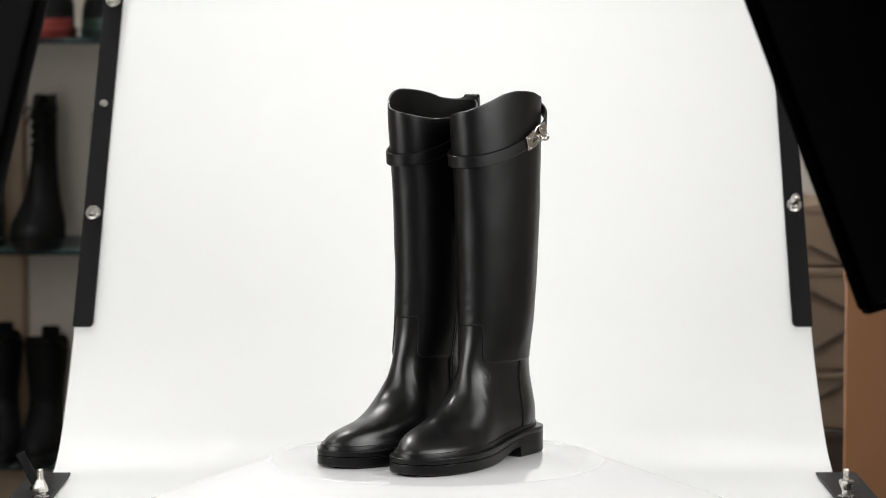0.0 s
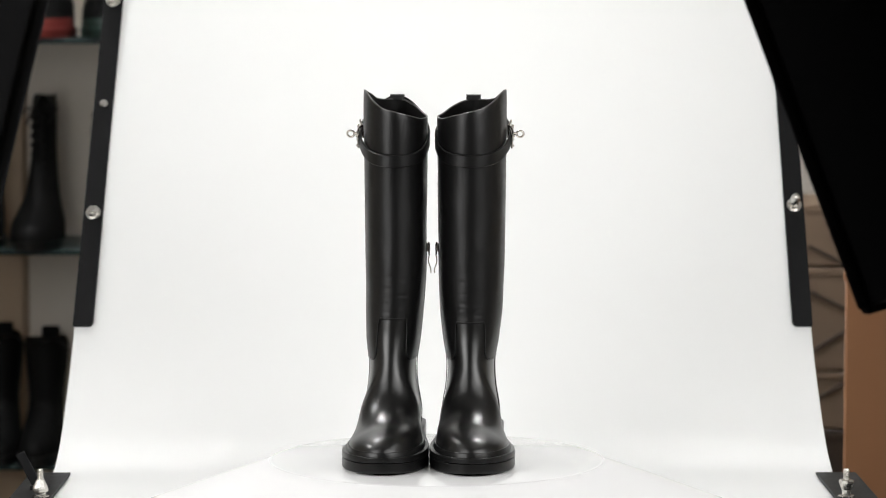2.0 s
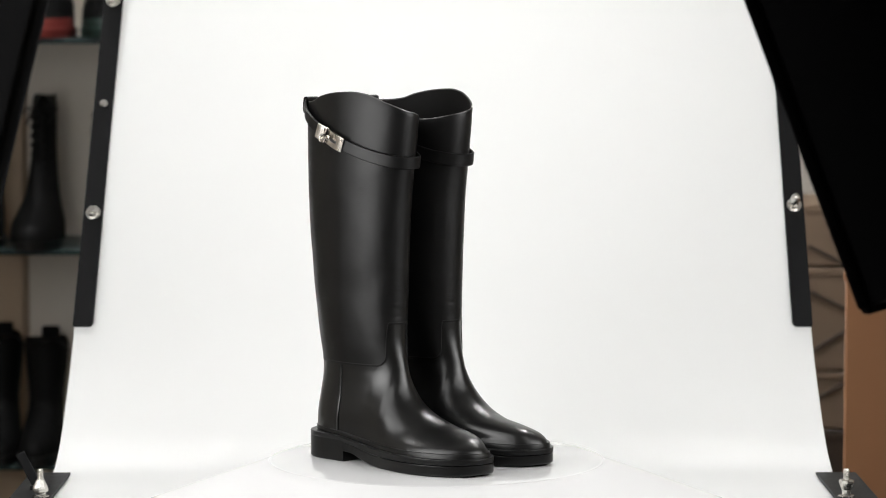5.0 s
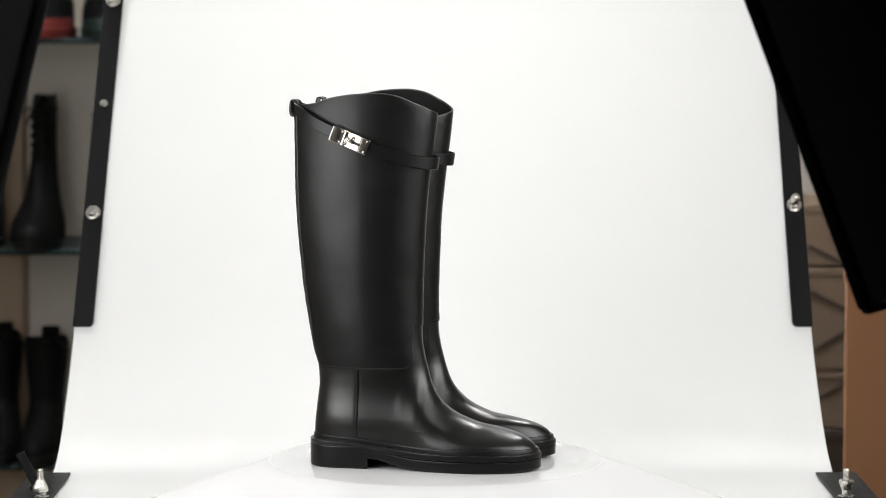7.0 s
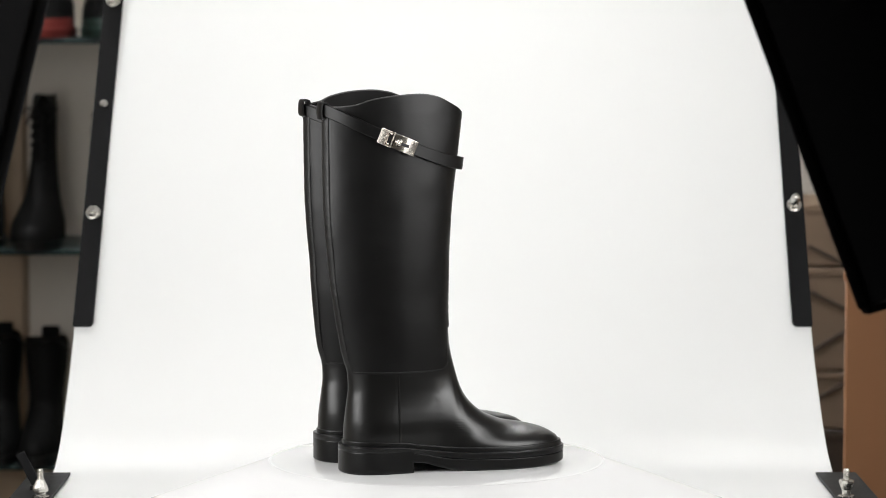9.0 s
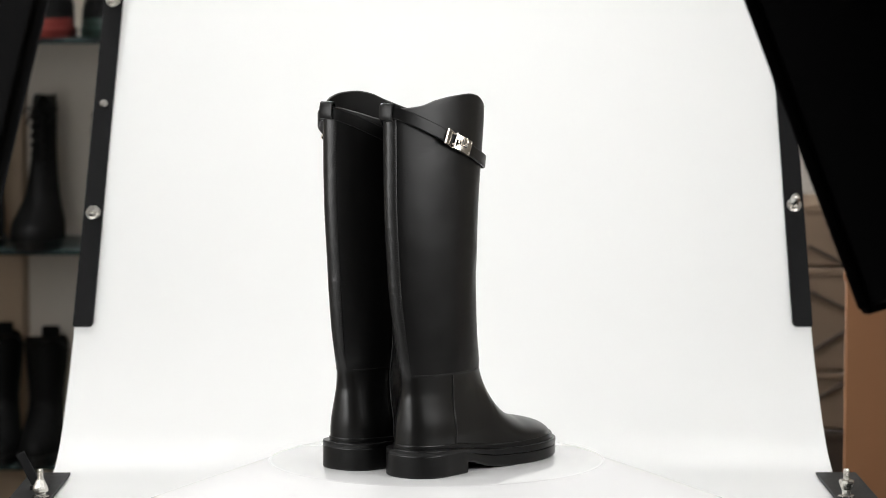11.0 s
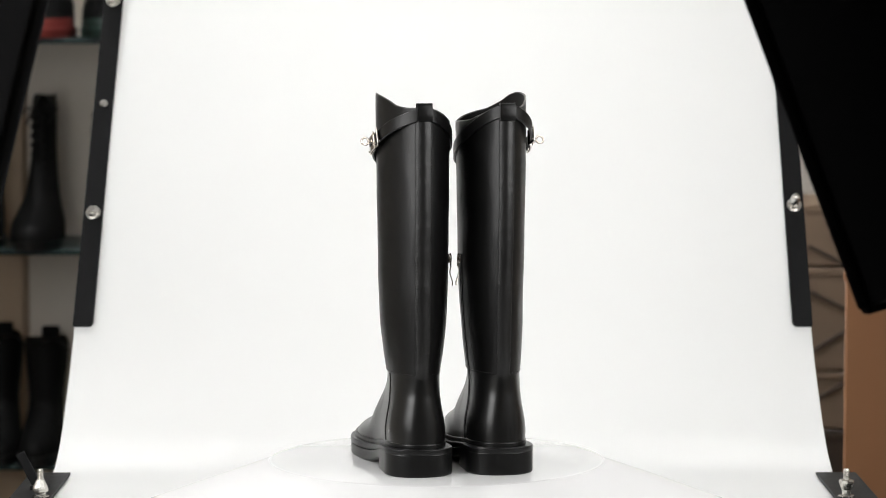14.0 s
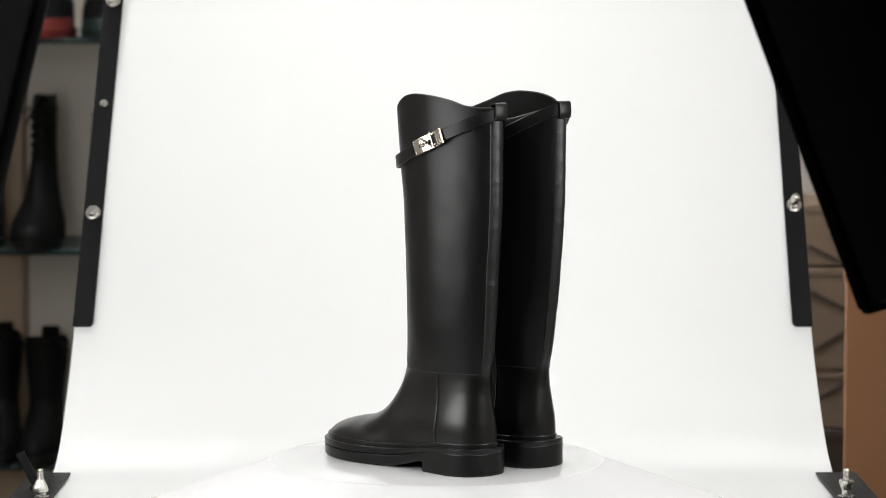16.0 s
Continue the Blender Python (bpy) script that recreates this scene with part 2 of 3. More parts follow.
def ribbon(last, phis, zc, width, off, thick, k=7):
    """A band that follows the form: cross sections at each phi, with rounded edges."""
    v = []
    prof = [(-0.5, 0.0), (-0.5, 0.6), (-0.44, 1.0), (0.0, 1.0), (0.44, 1.0), (0.5, 0.6), (0.5, 0.0)]
    phis, zc, off = np.asarray(phis, float), np.asarray(zc, float), np.broadcast_to(np.asarray(off, float), np.shape(phis))
    for u, h in prof:
        v.append(last.at(phis, zc + u * width, off + h * thick))
    v = np.stack(v, 1).reshape(-1, 3)
    return v, grid_faces(len(phis), len(prof), True)


def wrinkle(phi, z, depth, pitch, seed):
    """Level creases: smooth noise, drawn out round the leg."""
    phi, z = np.broadcast_arrays(np.asarray(phi, float), np.asarray(z, float))
    return np.array([depth * noise.noise((4 * math.cos(radians(a)) * 0.6, 4 * math.sin(radians(a)) * 0.6 + seed * 7.3, h * pitch)) for a, h in zip(phi, z)])


def seam_height(s_front, s_back):
    """Lower edge of the shaft panel, by the distance from the front line and from the back strip's edge."""
    z = 0.1195 + 0.038 * (1 - ease(s_front, 0.0172, 0.0240)) + 0.014 * (1 - np.clip((s_front - 0.0195) / 0.018, 0, 1)) ** 2
    r = 0.006
    t = np.clip(1 - s_back / r, 0, 1)
    return z + r * (1 - np.sqrt(np.clip(1 - t * t, 0, 1)))


def riding_boot(side, wide, base_x, dx, turn, short, tongue_drop, label):
    """One tall black riding boot; side -1: right boot (outer side to -x), 1: left boot."""
    last = Last(wide, dx, turn, short)
    boot = tagged(new("riding_boot"), label, "boot", "pair of riding boots")
    boot.location = (base_x, 0, 0)
    flip = np.array([-side, 1, 1], float)

    def add(name, v, f, mat, parent=boot, label="", smooth=True, weld=0.0):
        return put(name, mesh(name, np.asarray(v) * flip, f, M[mat], smooth, weld), parent, None, label)

    ph = np.arange(0, 360, 2.5)
    n = len(ph)
    # foot: the polished lower with its tongue and back strip, up to the rim under the panels
    zs = np.concatenate([np.linspace(0.016, 0.040, 30), np.linspace(0.0406, 0.062, 60), np.linspace(0.064, 0.13, 34), np.linspace(0.135, 0.20, 12)])
    rows = [last.at(ph, np.full(n, z)) for z in zs]
    top = rim(ph) - 0.001
    add("vamp", np.concatenate(rows), grid_faces(len(rows), n, True), "foot", label="polished black leather vamp", weld=0.0003)
    # lining: rolled rim and inside wall
    rows = [last.at(ph, top + 0.0002, 0.0013), last.at(ph, top + 0.0012, 0.0010), last.at(ph, top + 0.0015, 0.0004), last.at(ph, top + 0.0015, -0.0004), last.at(ph, top + 0.0012, -0.0009), last.at(ph, top, -0.0013)]
    add("rim_edge", np.concatenate(rows), grid_faces(len(rows), n, True), "edge", label="painted cut edge of the leather")
    rows = [last.at(ph, top + 0.0006, -0.0011)]
    for z in np.linspace(0, 1, 10)[1:]:
        rows.append(last.at(ph, top + (0.20 - top) * z, -0.003))
    v = np.concatenate(rows)
    f = grid_faces(len(rows), n, True)
    f.append(tuple(range(len(v) - n, len(v))))
    add("lining", v, f, "lining", label="dark leather lining inside the shaft")
    # shaft panel: raised leather from one edge of the back strip round the front to the other
    strip = 0.0125
    pp = np.concatenate([np.arange(14, 130, 2.0), np.arange(130, 230, 1.0), np.arange(230, 346.1, 2.0)])
    half_strip = np.degrees(np.arcsin(strip / 0.036)) * 0.72
    pp = half_strip + (pp - 14) / (346 - 14) * (360 - 2 * half_strip)
    ref = last.at(pp, np.full(len(pp), 0.15))
    step = np.concatenate([[0], np.cumsum(np.linalg.norm(np.diff(ref, axis=0), axis=1))])
    mid = np.interp(180, pp, step)
    s_front, s_back = np.abs(step - mid), np.minimum(step, step[-1] - step)
    zl = seam_height(s_front, s_back)
    zl = zl - np.where(s_front < 0.04, tongue_drop * ease(zl, 0.13, 0.16), 0)
    zt = rim(pp) - 0.0002
    raise_ = 0.0013 * ease(s_back, 0.0, 0.0012)
    rows = [last.at(pp, zl - 0.0001, -0.0004)]
    for k in np.concatenate([[0, 0.004, 0.012], np.linspace(0.02, 0.40, 84), np.linspace(0.41, 1, 50)]):
        z = zl + (zt - zl) * k
        # broad unevenness everywhere; short level creases over the instep, deeper where the leg bends
        soft_dents = wrinkle(pp, z, 0.00055, 26, 1 + side) * ease(k, 0.02, 0.08) * (1 - ease(k, 0.93, 0.99))
        bend = np.exp(-((pp - 180) / 34.0) ** 2) * ease(z, 0.158, 0.175) * (1 - ease(z, 0.20, 0.26))
        rows.append(last.at(pp, z, raise_ * (0.75 if k == 0 else 1) * (1 if k < 0.999 else 0.6) + soft_dents + bend * wrinkle(pp, z, 0.00026, 230, 9 + side)))
    add("shaft", np.concatenate(rows), grid_faces(len(rows), len(pp)), "shaft", label="smooth black leather shaft panel")
    # back strip: laid over the panel's two edges, running out in the heel counter
    bp = half_strip + 3.6
    across = np.array([-1.0, -0.99, -0.93, -0.8, -0.55, -0.25, 0.0, 0.25, 0.55, 0.8, 0.93, 0.99, 1.0]) * bp
    lift = np.array([-0.4, 0.55, 0.9, 1, 1, 1, 1, 1, 1, 1, 0.9, 0.55, -0.4])
    rows = []
    for k in np.linspace(0, 1, 170):
        z = 0.108 + (rim(across) - 0.0008 - 0.108) * k
        rows.append(last.at(across, z, 0.0003 + (0.0003 + 0.0019 * ease(z, 0.109, 0.148)) * lift + wrinkle(across, z, 0.00040, 130, 5) * ease(z, 0.15, 0.2)))
    add("back_strip", np.concatenate(rows), grid_faces(len(rows), len(across)), "strip", label="creased black leather strip down the back")
    # counter: raised heel piece from the outer side seam round to the zip, running out under the panel and the strip
    cp = np.linspace(-82, 82, 66)
    rows = []
    for z in np.linspace(0.020, 0.165, 46):
        e = 0.0008 * ease(84 - np.abs(cp), 0.5, 4) * (1 - float(ease(z, 0.112, 0.160)))
        rows.append(last.at(cp, np.full(len(cp), z), e if 0.021 < z < 0.164 else e - 0.0006))
    add("heel_counter", np.concatenate(rows), grid_faces(len(rows), len(cp)), "foot", label="polished black leather heel counter")
    # corded seam where the counter meets the vamp on the outer side
    zz = np.linspace(0.030, 0.119, 36)
    cord = [last.at(np.full(36, 82.5) + d, zz, h) for d, h in ((-1.5, -0.0002), (-1.2, 0.0011), (0.0, 0.0017), (1.2, 0.0011), (1.5, -0.0002))]
    add("side_seam", np.stack(cord, 1).reshape(-1, 3), grid_faces(36, 5), "foot", label="corded side seam")
    # rand: band round the foot above the welt
    def rand_z(h):
        y = last.at(ph, np.full(n, 0.028))[:, 1]
        return curve_through([(-0.1422, 0.0212), (-0.11, 0.0205), (-0.06, 0.0205), (0.0, 0.0215), (0.05, 0.0265), (0.08, 0.0305), (0.1444, 0.0325)], y) + h
    rows = [last.at(ph, rand_z(h), o) for h, o in ((0.0, 0.0021), (0.0008, 0.0021), (0.0050, 0.0023), (0.0058, 0.0022), (0.0064, 0.0018), (0.0066, 0.0011), (0.0066, -0.0006))]
    add("rand", np.concatenate(rows), grid_faces(len(rows), n, True), "rubber", label="black rubber rand above the welt")
    # stitching along the panel's lower edge and both edges of the back strip
    sv, sf = [], []

    def stitch(p, q, nrm):
        d = (q - p) / max(np.linalg.norm(q - p), 1e-9)
        t = np.cross(nrm, d) * 0.00034
        i = len(sv)
        up = nrm * 0.0003
        sv.extend([p + t, p - t, p - t * 0.6 + up, p + t * 0.6 + up, q + t, q - t, q - t * 0.6 + up, q + t * 0.6 + up])
        sf.extend([(i, i + 1, i + 2, i + 3), (i + 4, i + 7, i + 6, i + 5), (i, i + 3, i + 7, i + 4), (i + 3, i + 2, i + 6, i + 7), (i + 2, i + 1, i + 5, i + 6)])

    def stitch_line(phi, z, off, pitch=0.0032):
        pts, nr = last.at(phi, z, off), last.normal(phi, z)
        d = np.concatenate([[0], np.cumsum(np.linalg.norm(np.diff(pts, axis=0), axis=1))])
        for a in np.arange(0, d[-1] - pitch, pitch):
            p = np.array([np.interp(a, d, pts[:, i]) for i in range(3)])
            q = np.array([np.interp(a + pitch * 0.66, d, pts[:, i]) for i in range(3)])
            m_ = np.array([np.interp(a, d, nr[:, i]) for i in range(3)])
            stitch(p, q, m_)

    inner = (s_back > 0.004)
    stitch_line(pp[inner], zl[inner] + 0.0024, 0.0014)
    for sgn in (1, -1):
        for z in np.arange(0.150, 0.418, 0.0034):
            a_, b_ = sgn * (bp - 1.6), sgn * (bp - 4.6)
            p, q = last.at(np.array([a_, b_]), np.array([z, z + 0.0003]), 0.0027)
            stitch(p, q, last.normal(np.array([a_]), np.array([z]))[0])
    tagged(add("stitching", sv, sf, "thread", label="fine black stitching along the seams", smooth=False), kind="stuff")
    # strap round the top, loose at the front
    sp = np.arange(-5, 365.1, 2.5)
    yy = last.at(sp, np.full(len(sp), 0.40))[:, 1]
    zc = strap_height(yy)
    pm = np.mod(sp, 360)
    loose = 0.0020 + 0.0052 * np.exp(-((pm - 180) / 38.0) ** 2) + 0.0050 * np.exp(-((pm - 55) / 32.0) ** 2) + 0.0016 * np.exp(-((pm - 95) / 25.0) ** 2)
    sv2, sf2 = ribbon(last, sp[:-1], zc[:-1], 0.0155, loose[:-1], 0.0022)
    strap = add("strap", sv2, sf2, "shaft", label="black leather strap sloping round the top")
    # back loop that holds the strap
    lv = []
    path = [(0.4250, 0.0022), (0.4262, 0.0050), (0.4290, 0.0062), (0.434, 0.0066), (0.440, 0.0062), (0.4446, 0.0052), (0.4464, 0.0032), (0.4465, 0.0004), (0.4452, -0.0030), (0.4425, -0.0040), (0.4390, -0.0042)]
    for z, o in path:
        hw = 0.0092
        q = last.at(np.array([0.0]), np.array([min(z, 0.44)]))[0]
        b, cx = q[1] + o, q[0]
        lv += [(cx - hw, b, z), (cx - hw * 0.9, b + 0.0004, z), (cx, b + 0.0008, z), (cx + hw * 0.9, b + 0.0004, z), (cx + hw, b, z)]
    lv = np.array(lv)
    inside = lv.copy()
    for i, (z, o) in enumerate(path):
        a = path[max(i - 1, 0)]
        b_ = path[min(i + 1, len(path) - 1)]
        t = np.array([b_[1] - a[1], b_[0] - a[0]])
        t /= max(np.linalg.norm(t), 1e-9)
        inside[i * 5:(i + 1) * 5, 1] -= 0.0016 * t[1]
        inside[i * 5:(i + 1) * 5, 2] += 0.0018 * t[0]
    m1 = len(path)
    f = grid_faces(m1, 5) + grid_faces(m1, 5, False, m1 * 5)
    o = m1 * 5
    for i in range(m1 - 1):
        f += [(i * 5, (i + 1) * 5, o + (i + 1) * 5, o + i * 5), (i * 5 + 4, (i + 1) * 5 + 4, o + (i + 1) * 5 + 4, o + i * 5 + 4)]
    f += [(0, 1, 2, 3, 4, o + 4, o + 3, o + 2, o + 1, o)]
    add("strap_loop", np.concatenate([lv, inside]), f, "shaft", label="black leather loop holding the strap")
    # turn-lock on the outer side: two plates, screws, post and ring
    pb = 85.0
    def on_strap(phi, off):
        y_ = last.at(np.array([phi]), np.array([0.40]))[0, 1]
        return last.at(np.array([phi]), np.array([float(strap_height(y_))]), off)[0]
    c0 = on_strap(pb, 0.0090)
    t0 = on_strap(pb + 12, 0.0080) - on_strap(pb - 12, 0.0080)
    t0 /= np.linalg.norm(t0)
    n0 = last.normal(np.array([pb]), np.array([c0[2]]))[0]
    n0 -= t0 * (n0 @ t0)
    n0 /= np.linalg.norm(n0)
    u0 = np.cross(n0, t0)
    if u0[2] < 0:
        u0 = -u0
    fr = np.stack([t0, u0, n0], 1)

    def on_lock(verts):
        return (np.asarray(verts, float) @ fr.T) + c0

    def lock_box(size, at, bevel=0.0005, tilt=0.0, bend=0.0):
        bm = box(size, bevel, 2)
        if bend:
            bmesh.ops.subdivide_edges(bm, edges=[e for e in bm.edges if abs((e.verts[0].co - e.verts[1].co).x) > size[0] * 0.5], cuts=10)
            for x in bm.verts:
                x.co.z -= bend * (x.co.x / (size[0] / 2)) ** 2
        bm.transform(Matrix.Translation(at) @ Matrix.Rotation(radians(tilt), 4, "Y"))
        bm.verts.index_update()
        vv = [tuple(x.co) for x in bm.verts]
        ff = [[x.index for x in g.verts] for g in bm.faces]
        bm.free()
        return vv, ff

    lv, lf = lock_box((0.0315, 0.0185, 0.0016), (0.0060, 0, 0), 0.0006, -2.0, 0.0024)
    lock = add("turn_lock", on_lock(lv), lf, "chrome", label="polished nickel turn-lock plate", smooth=False)
    lv, lf = lock_box((0.0180, 0.0190, 0.0022), (-0.0185, 0, -0.0016), 0.0006, 16.0, 0.0008)
    add("hinge_plate", on_lock(lv), lf, "chrome", lock, "polished nickel end plate", False)
    lv, lf = lock_box((0.0026, 0.0200, 0.0026), (-0.0102, 0, 0.0006), 0.0009)
    add("hinge_bar", on_lock(lv), lf, "chrome", lock, "", False)
    lv, lf = lock_box((0.0210, 0.0188, 0.0012), (0.0100, 0, -0.0026), 0.0004, -1.0)
    add("under_plate", on_lock(lv), lf, "chrome", lock, "", False)
    lv, lf = lock_box((0.0105, 0.0036, 0.0006), (0.0065, -0.0005, 0.0010), 0.0002, 2.0)
    add("slot", on_lock(lv), lf, "zip", lock, "dark slot in the plate", False)
    for px, py, pz_ in ((-0.0245, 0.0064, -0.0022), (-0.0245, -0.0064, -0.0022), (-0.0140, 0.0064, 0.0004), (-0.0140, -0.0064, 0.0004), (0.0182, 0.0064, -0.0010), (0.0182, -0.0064, -0.0010)):
        lv, lf = lathe([(0.0013, 0.0), (0.0013, 0.0016), (0.0008, 0.0021), (0.0003, 0.0022)], 12)
        add("screw", on_lock(np.array(lv) + (px, py, pz_)), lf, "chrome", lock)
    lv, lf = lathe([(0.0034, 0.0), (0.0034, 0.0022), (0.0021, 0.0030), (0.0021, 0.0062), (0.0014, 0.0068)], 20)
    add("post", on_lock(np.array(lv) + (-0.0035, 0, 0.0)), lf, "chrome", lock)
    lv, lf = ring(0.0044, 0.0013, 28, 10)
    lv = np.array(lv)
    lv = np.stack([lv[:, 2] * 1.3 - 0.0035, lv[:, 0], lv[:, 1] + 0.0100], 1)
    add("lock_ring", on_lock(lv), lf, "chrome", lock, "polished nickel turning ring")
    # zip on the inner side
    zz = np.linspace(0.034, 0.262, 70)
    pz = np.full(70, 273.0)
    tape = [last.at(pz + d, zz, 0.0012 + h) for d, h in ((-3.4, 0.0), (-3.0, 0.0008), (-0.7, 0.0008), (0.0, -0.0002), (0.7, 0.0008), (3.0, 0.0008), (3.4, 0.0))]
    tv = np.stack(tape, 1).reshape(-1, 3)
    zipper = add("zip", tv, grid_faces(70, 7), "zip", label="black zip along the inner side")
    pc = last.at(np.array([273.0]), np.array([0.256]), 0.0028)[0]
    zn = last.normal(np.array([273.0]), np.array([0.256]))[0]
    ztan = np.cross(np.array([0, 0, 1.0]), zn)
    zf = np.stack([ztan, np.array([0, 0, 1.0]), zn], 1)

    def zpart(name, size, at, bevel, label=""):
        bm = box(size, bevel, 2, Matrix.Translation(at))
        vv = np.array([tuple(x.co) for x in bm.verts])
        ff = [[x.index for x in g.verts] for g in bm.faces]
        bm.free()
        add(name, vv @ zf.T + pc, ff, "chrome", zipper, label)

    zpart("slider", (0.0070, 0.0105, 0.0036), (0, 0, 0.0), 0.0012, "nickel zip slider")
    zpart("slider_bridge", (0.0025, 0.0085, 0.0018), (0, 0.0005, 0.0024), 0.0006)
    lv, lf = ring(0.0030, 0.0008, 20, 8)
    lv = np.array(lv) + (0, -0.0060, 0.0020)
    add("pull_ring", lv @ zf.T + pc, lf, "chrome", zipper)
    tv = []
    for k in np.linspace(0, 1, 12):
        hw = 0.0014 + 0.0012 * abs(2 * k - 0.8) + 0.0006 * k
        out = 0.0026 - 0.0016 * math.sin(k * 5.2)
        for a_, b_ in ((-hw, -0.0006), (hw, -0.0006), (hw, 0.0006), (-hw, 0.0006)):
            tv.append((a_, -0.0085 - 0.0235 * k, out + b_))
    tf = grid_faces(12, 4, True) + [(0, 1, 2, 3), (44, 45, 46, 47)]
    add("pull_tab", np.array(tv) @ zf.T + pc, tf, "chrome", zipper, "curved nickel zip pull")
    lv, lf = ring(0.0042, 0.0011, 20, 8)
    add("slider_ring", (np.array(lv) * (0.85, 1.25, 1) + (0, 0.0005, 0.0016)) @ zf.T + pc, lf, "chrome", zipper)
    # sole: outsole, welt, and heel block
    ny = 120
    th = np.linspace(0, 2 * np.pi, ny, endpoint=False)

    def outline(inset, y0=-0.1422, y1=0.1444):
        yc_, hl = (y0 + y1) / 2, (y1 - y0) / 2
        y = yc_ - hl * np.cos(th)
        hw = sole_half(np.clip((y - yc_) / hl * 0.1433 + 0.0011, -0.1422, 0.1444))
        hw = np.where(hw > 1e-6, np.maximum(hw - inset, 0.0), 0)
        y = yc_ - (hl - inset) * np.cos(th)
        return -np.sign(np.sin(th)) * hw * (np.abs(np.sin(th)) > 1e-9) + sole_shift(y), y

    bottom = [(-0.1422, 0.0032), (-0.12, 0.0012), (-0.09, 0.0002), (-0.06, 0.0), (-0.01, 0.0), (0.015, 0.0018), (0.035, 0.0065), (0.055, 0.0118), (0.07, 0.0125), (0.1444, 0.0125)]
    upper = [(-0.1422, 0.0222), (-0.11, 0.0215), (-0.06, 0.0215), (0.0, 0.0225), (0.05, 0.0275), (0.08, 0.0315), (0.1444, 0.0335)]

    def layer(name, profile, label):
        rows = []
        for inset, k in profile:
            x, y = outline(inset)
            if 0.60 < k < 0.72:      # the groove runs out before the heel
                xs, ys = outline(0.0002)
                fade = ease(y, 0.02, 0.065)
                x, y = x + (xs - x) * fade, y + (ys - y) * fade
            zb_, zt_ = curve_through(bottom, y), curve_through(upper, y)
            rows.append(np.stack([x, y, zb_ + (zt_ - zb_) * k], 1))
        vv = np.concatenate(rows)
        ff = grid_faces(len(rows), ny, True)
        k0 = len(rows) - 1
        # caps as strips across
        for base in (0, k0 * ny):
            for j in range(ny // 2 - 1):
                a, b = j + 1, j
                ff.append((base + (ny - b) % ny, base + b, base + a, base + ny - a) if b else (base, base + a, base + ny - a))
            ff.append((base + ny // 2 - 1, base + ny // 2, base + ny // 2 + 1))
        return add(name, vv, ff, "rubber", label=label)

    layer("outsole", [(0.0022, 0.0), (0.0008, 0.03), (0.0002, 0.09), (0.0002, 0.12), (0.0002, 0.56), (0.0002, 0.59), (0.0006, 0.618), (0.0016, 0.636), (0.0050, 0.64)], "black rubber outsole")
    layer("welt", [(0.0050, 0.66), (0.0012, 0.664), (0.0002, 0.68), (0.0000, 0.70), (0.0000, 0.72), (0.0000, 0.93), (0.0000, 0.955), (0.0003, 0.985), (0.0008, 1.0), (0.0014, 1.001), (0.0100, 1.001)], "black rubber welt")
    hv = []
    hy = np.linspace(0, 1, 40)
    def heel_row(inset, z):
        y = 0.1444 - inset - (0.1444 - 0.0652 - 2 * inset) * (1 - np.cos(hy * np.pi / 2)) ** 1.0
        hw = np.maximum(sole_half(np.clip(y + inset, 0, 0.1444)) - inset, 0)
        a = np.stack([hw, y, np.full(40, z)], 1)
        b = np.stack([-hw, y, np.full(40, z)], 1)[1:]
        return np.concatenate([a[::-1], b])
    prof = [(0.0012, 0.0), (0.0003, 0.0008), (0.0000, 0.0020), (0.0000, 0.0028), (0.0000, 0.0254), (0.0000, 0.0262), (0.0004, 0.0270)]
    hv = np.concatenate([heel_row(i, z) for i, z in prof])
    hn = 79
    hf = grid_faces(len(prof), hn, True)
    for base in (0, (len(prof) - 1) * hn):
        for j in range(39):
            a, b, c, d = base + j, base + j + 1, base + hn - 2 - j, base + hn - 1 - j
            hf.append((a, b, c, d) if b != c else (a, b, d))
    add("heel", hv, hf, "rubber", label="black block heel")
    return boot


right_boot = riding_boot(-1, 1.0, -0.0575, 0.0040, 1.2, 0.0, 0.0, "tall black leather riding boot with slim shaft and nickel turn-lock strap")
left_boot = riding_boot(1, 1.088, 0.0415, -0.0007, 0.4, 0.008, 0.0045, "tall black leather riding boot with wider shaft and nickel turn-lock strap")


# ---- turntable and shooting table ----
def smooth_disc(r, z0, z1, mat, name, bevel=0.0012):
    v, f = lathe([(r - bevel, z0), (r, z0 + bevel), (r, z1 - bevel), (r - bevel * 0.3, z1 - bevel * 0.3), (r - bevel, z1)], 128)
    return mesh(name, v, f, M[mat])


turntable = tagged(new("turntable"), "round glossy white acrylic turntable disc", "turntable")
turntable.location = (0, 0, -0.0017)
dv, df = lathe([(0.2076, 0.0007), (0.2052, 0.0013), (0.2040, 0.0016)], 160)
put("disc", mesh("disc", dv, df, M["disc"]), turntable)
put("spindle", smooth_disc(0.03, -0.034, 0.0007, "blackmetal", "spindle"), turntable)

base_v, base_f = lathe([(0.150, -0.0710), (0.156, -0.068), (0.156, -0.040), (0.150, -0.0365)], 64)
put("pedestal", mesh("pedestal", base_v, base_f, M["disc"]), None, None, "white round motor pedestal under the disc", "pedestal")

# white paper draped from under the disc down to the table
na, nr = 144, 16
pv = []
for i in range(nr):
    k = i / (nr - 1)
    for j in range(na):
        a = 2 * math.pi * j / na
        back = float(ease(math.sin(a), -0.03, 0.10))
        out = 0.375 + 0.02 * noise.noise((2 * math.cos(a), 2 * math.sin(a), 3)) - (0.17 + 0.02 * noise.noise((2 * math.cos(a), 2 * math.sin(a), 3))) * back
        r = 0.15 + (out - 0.15) * k
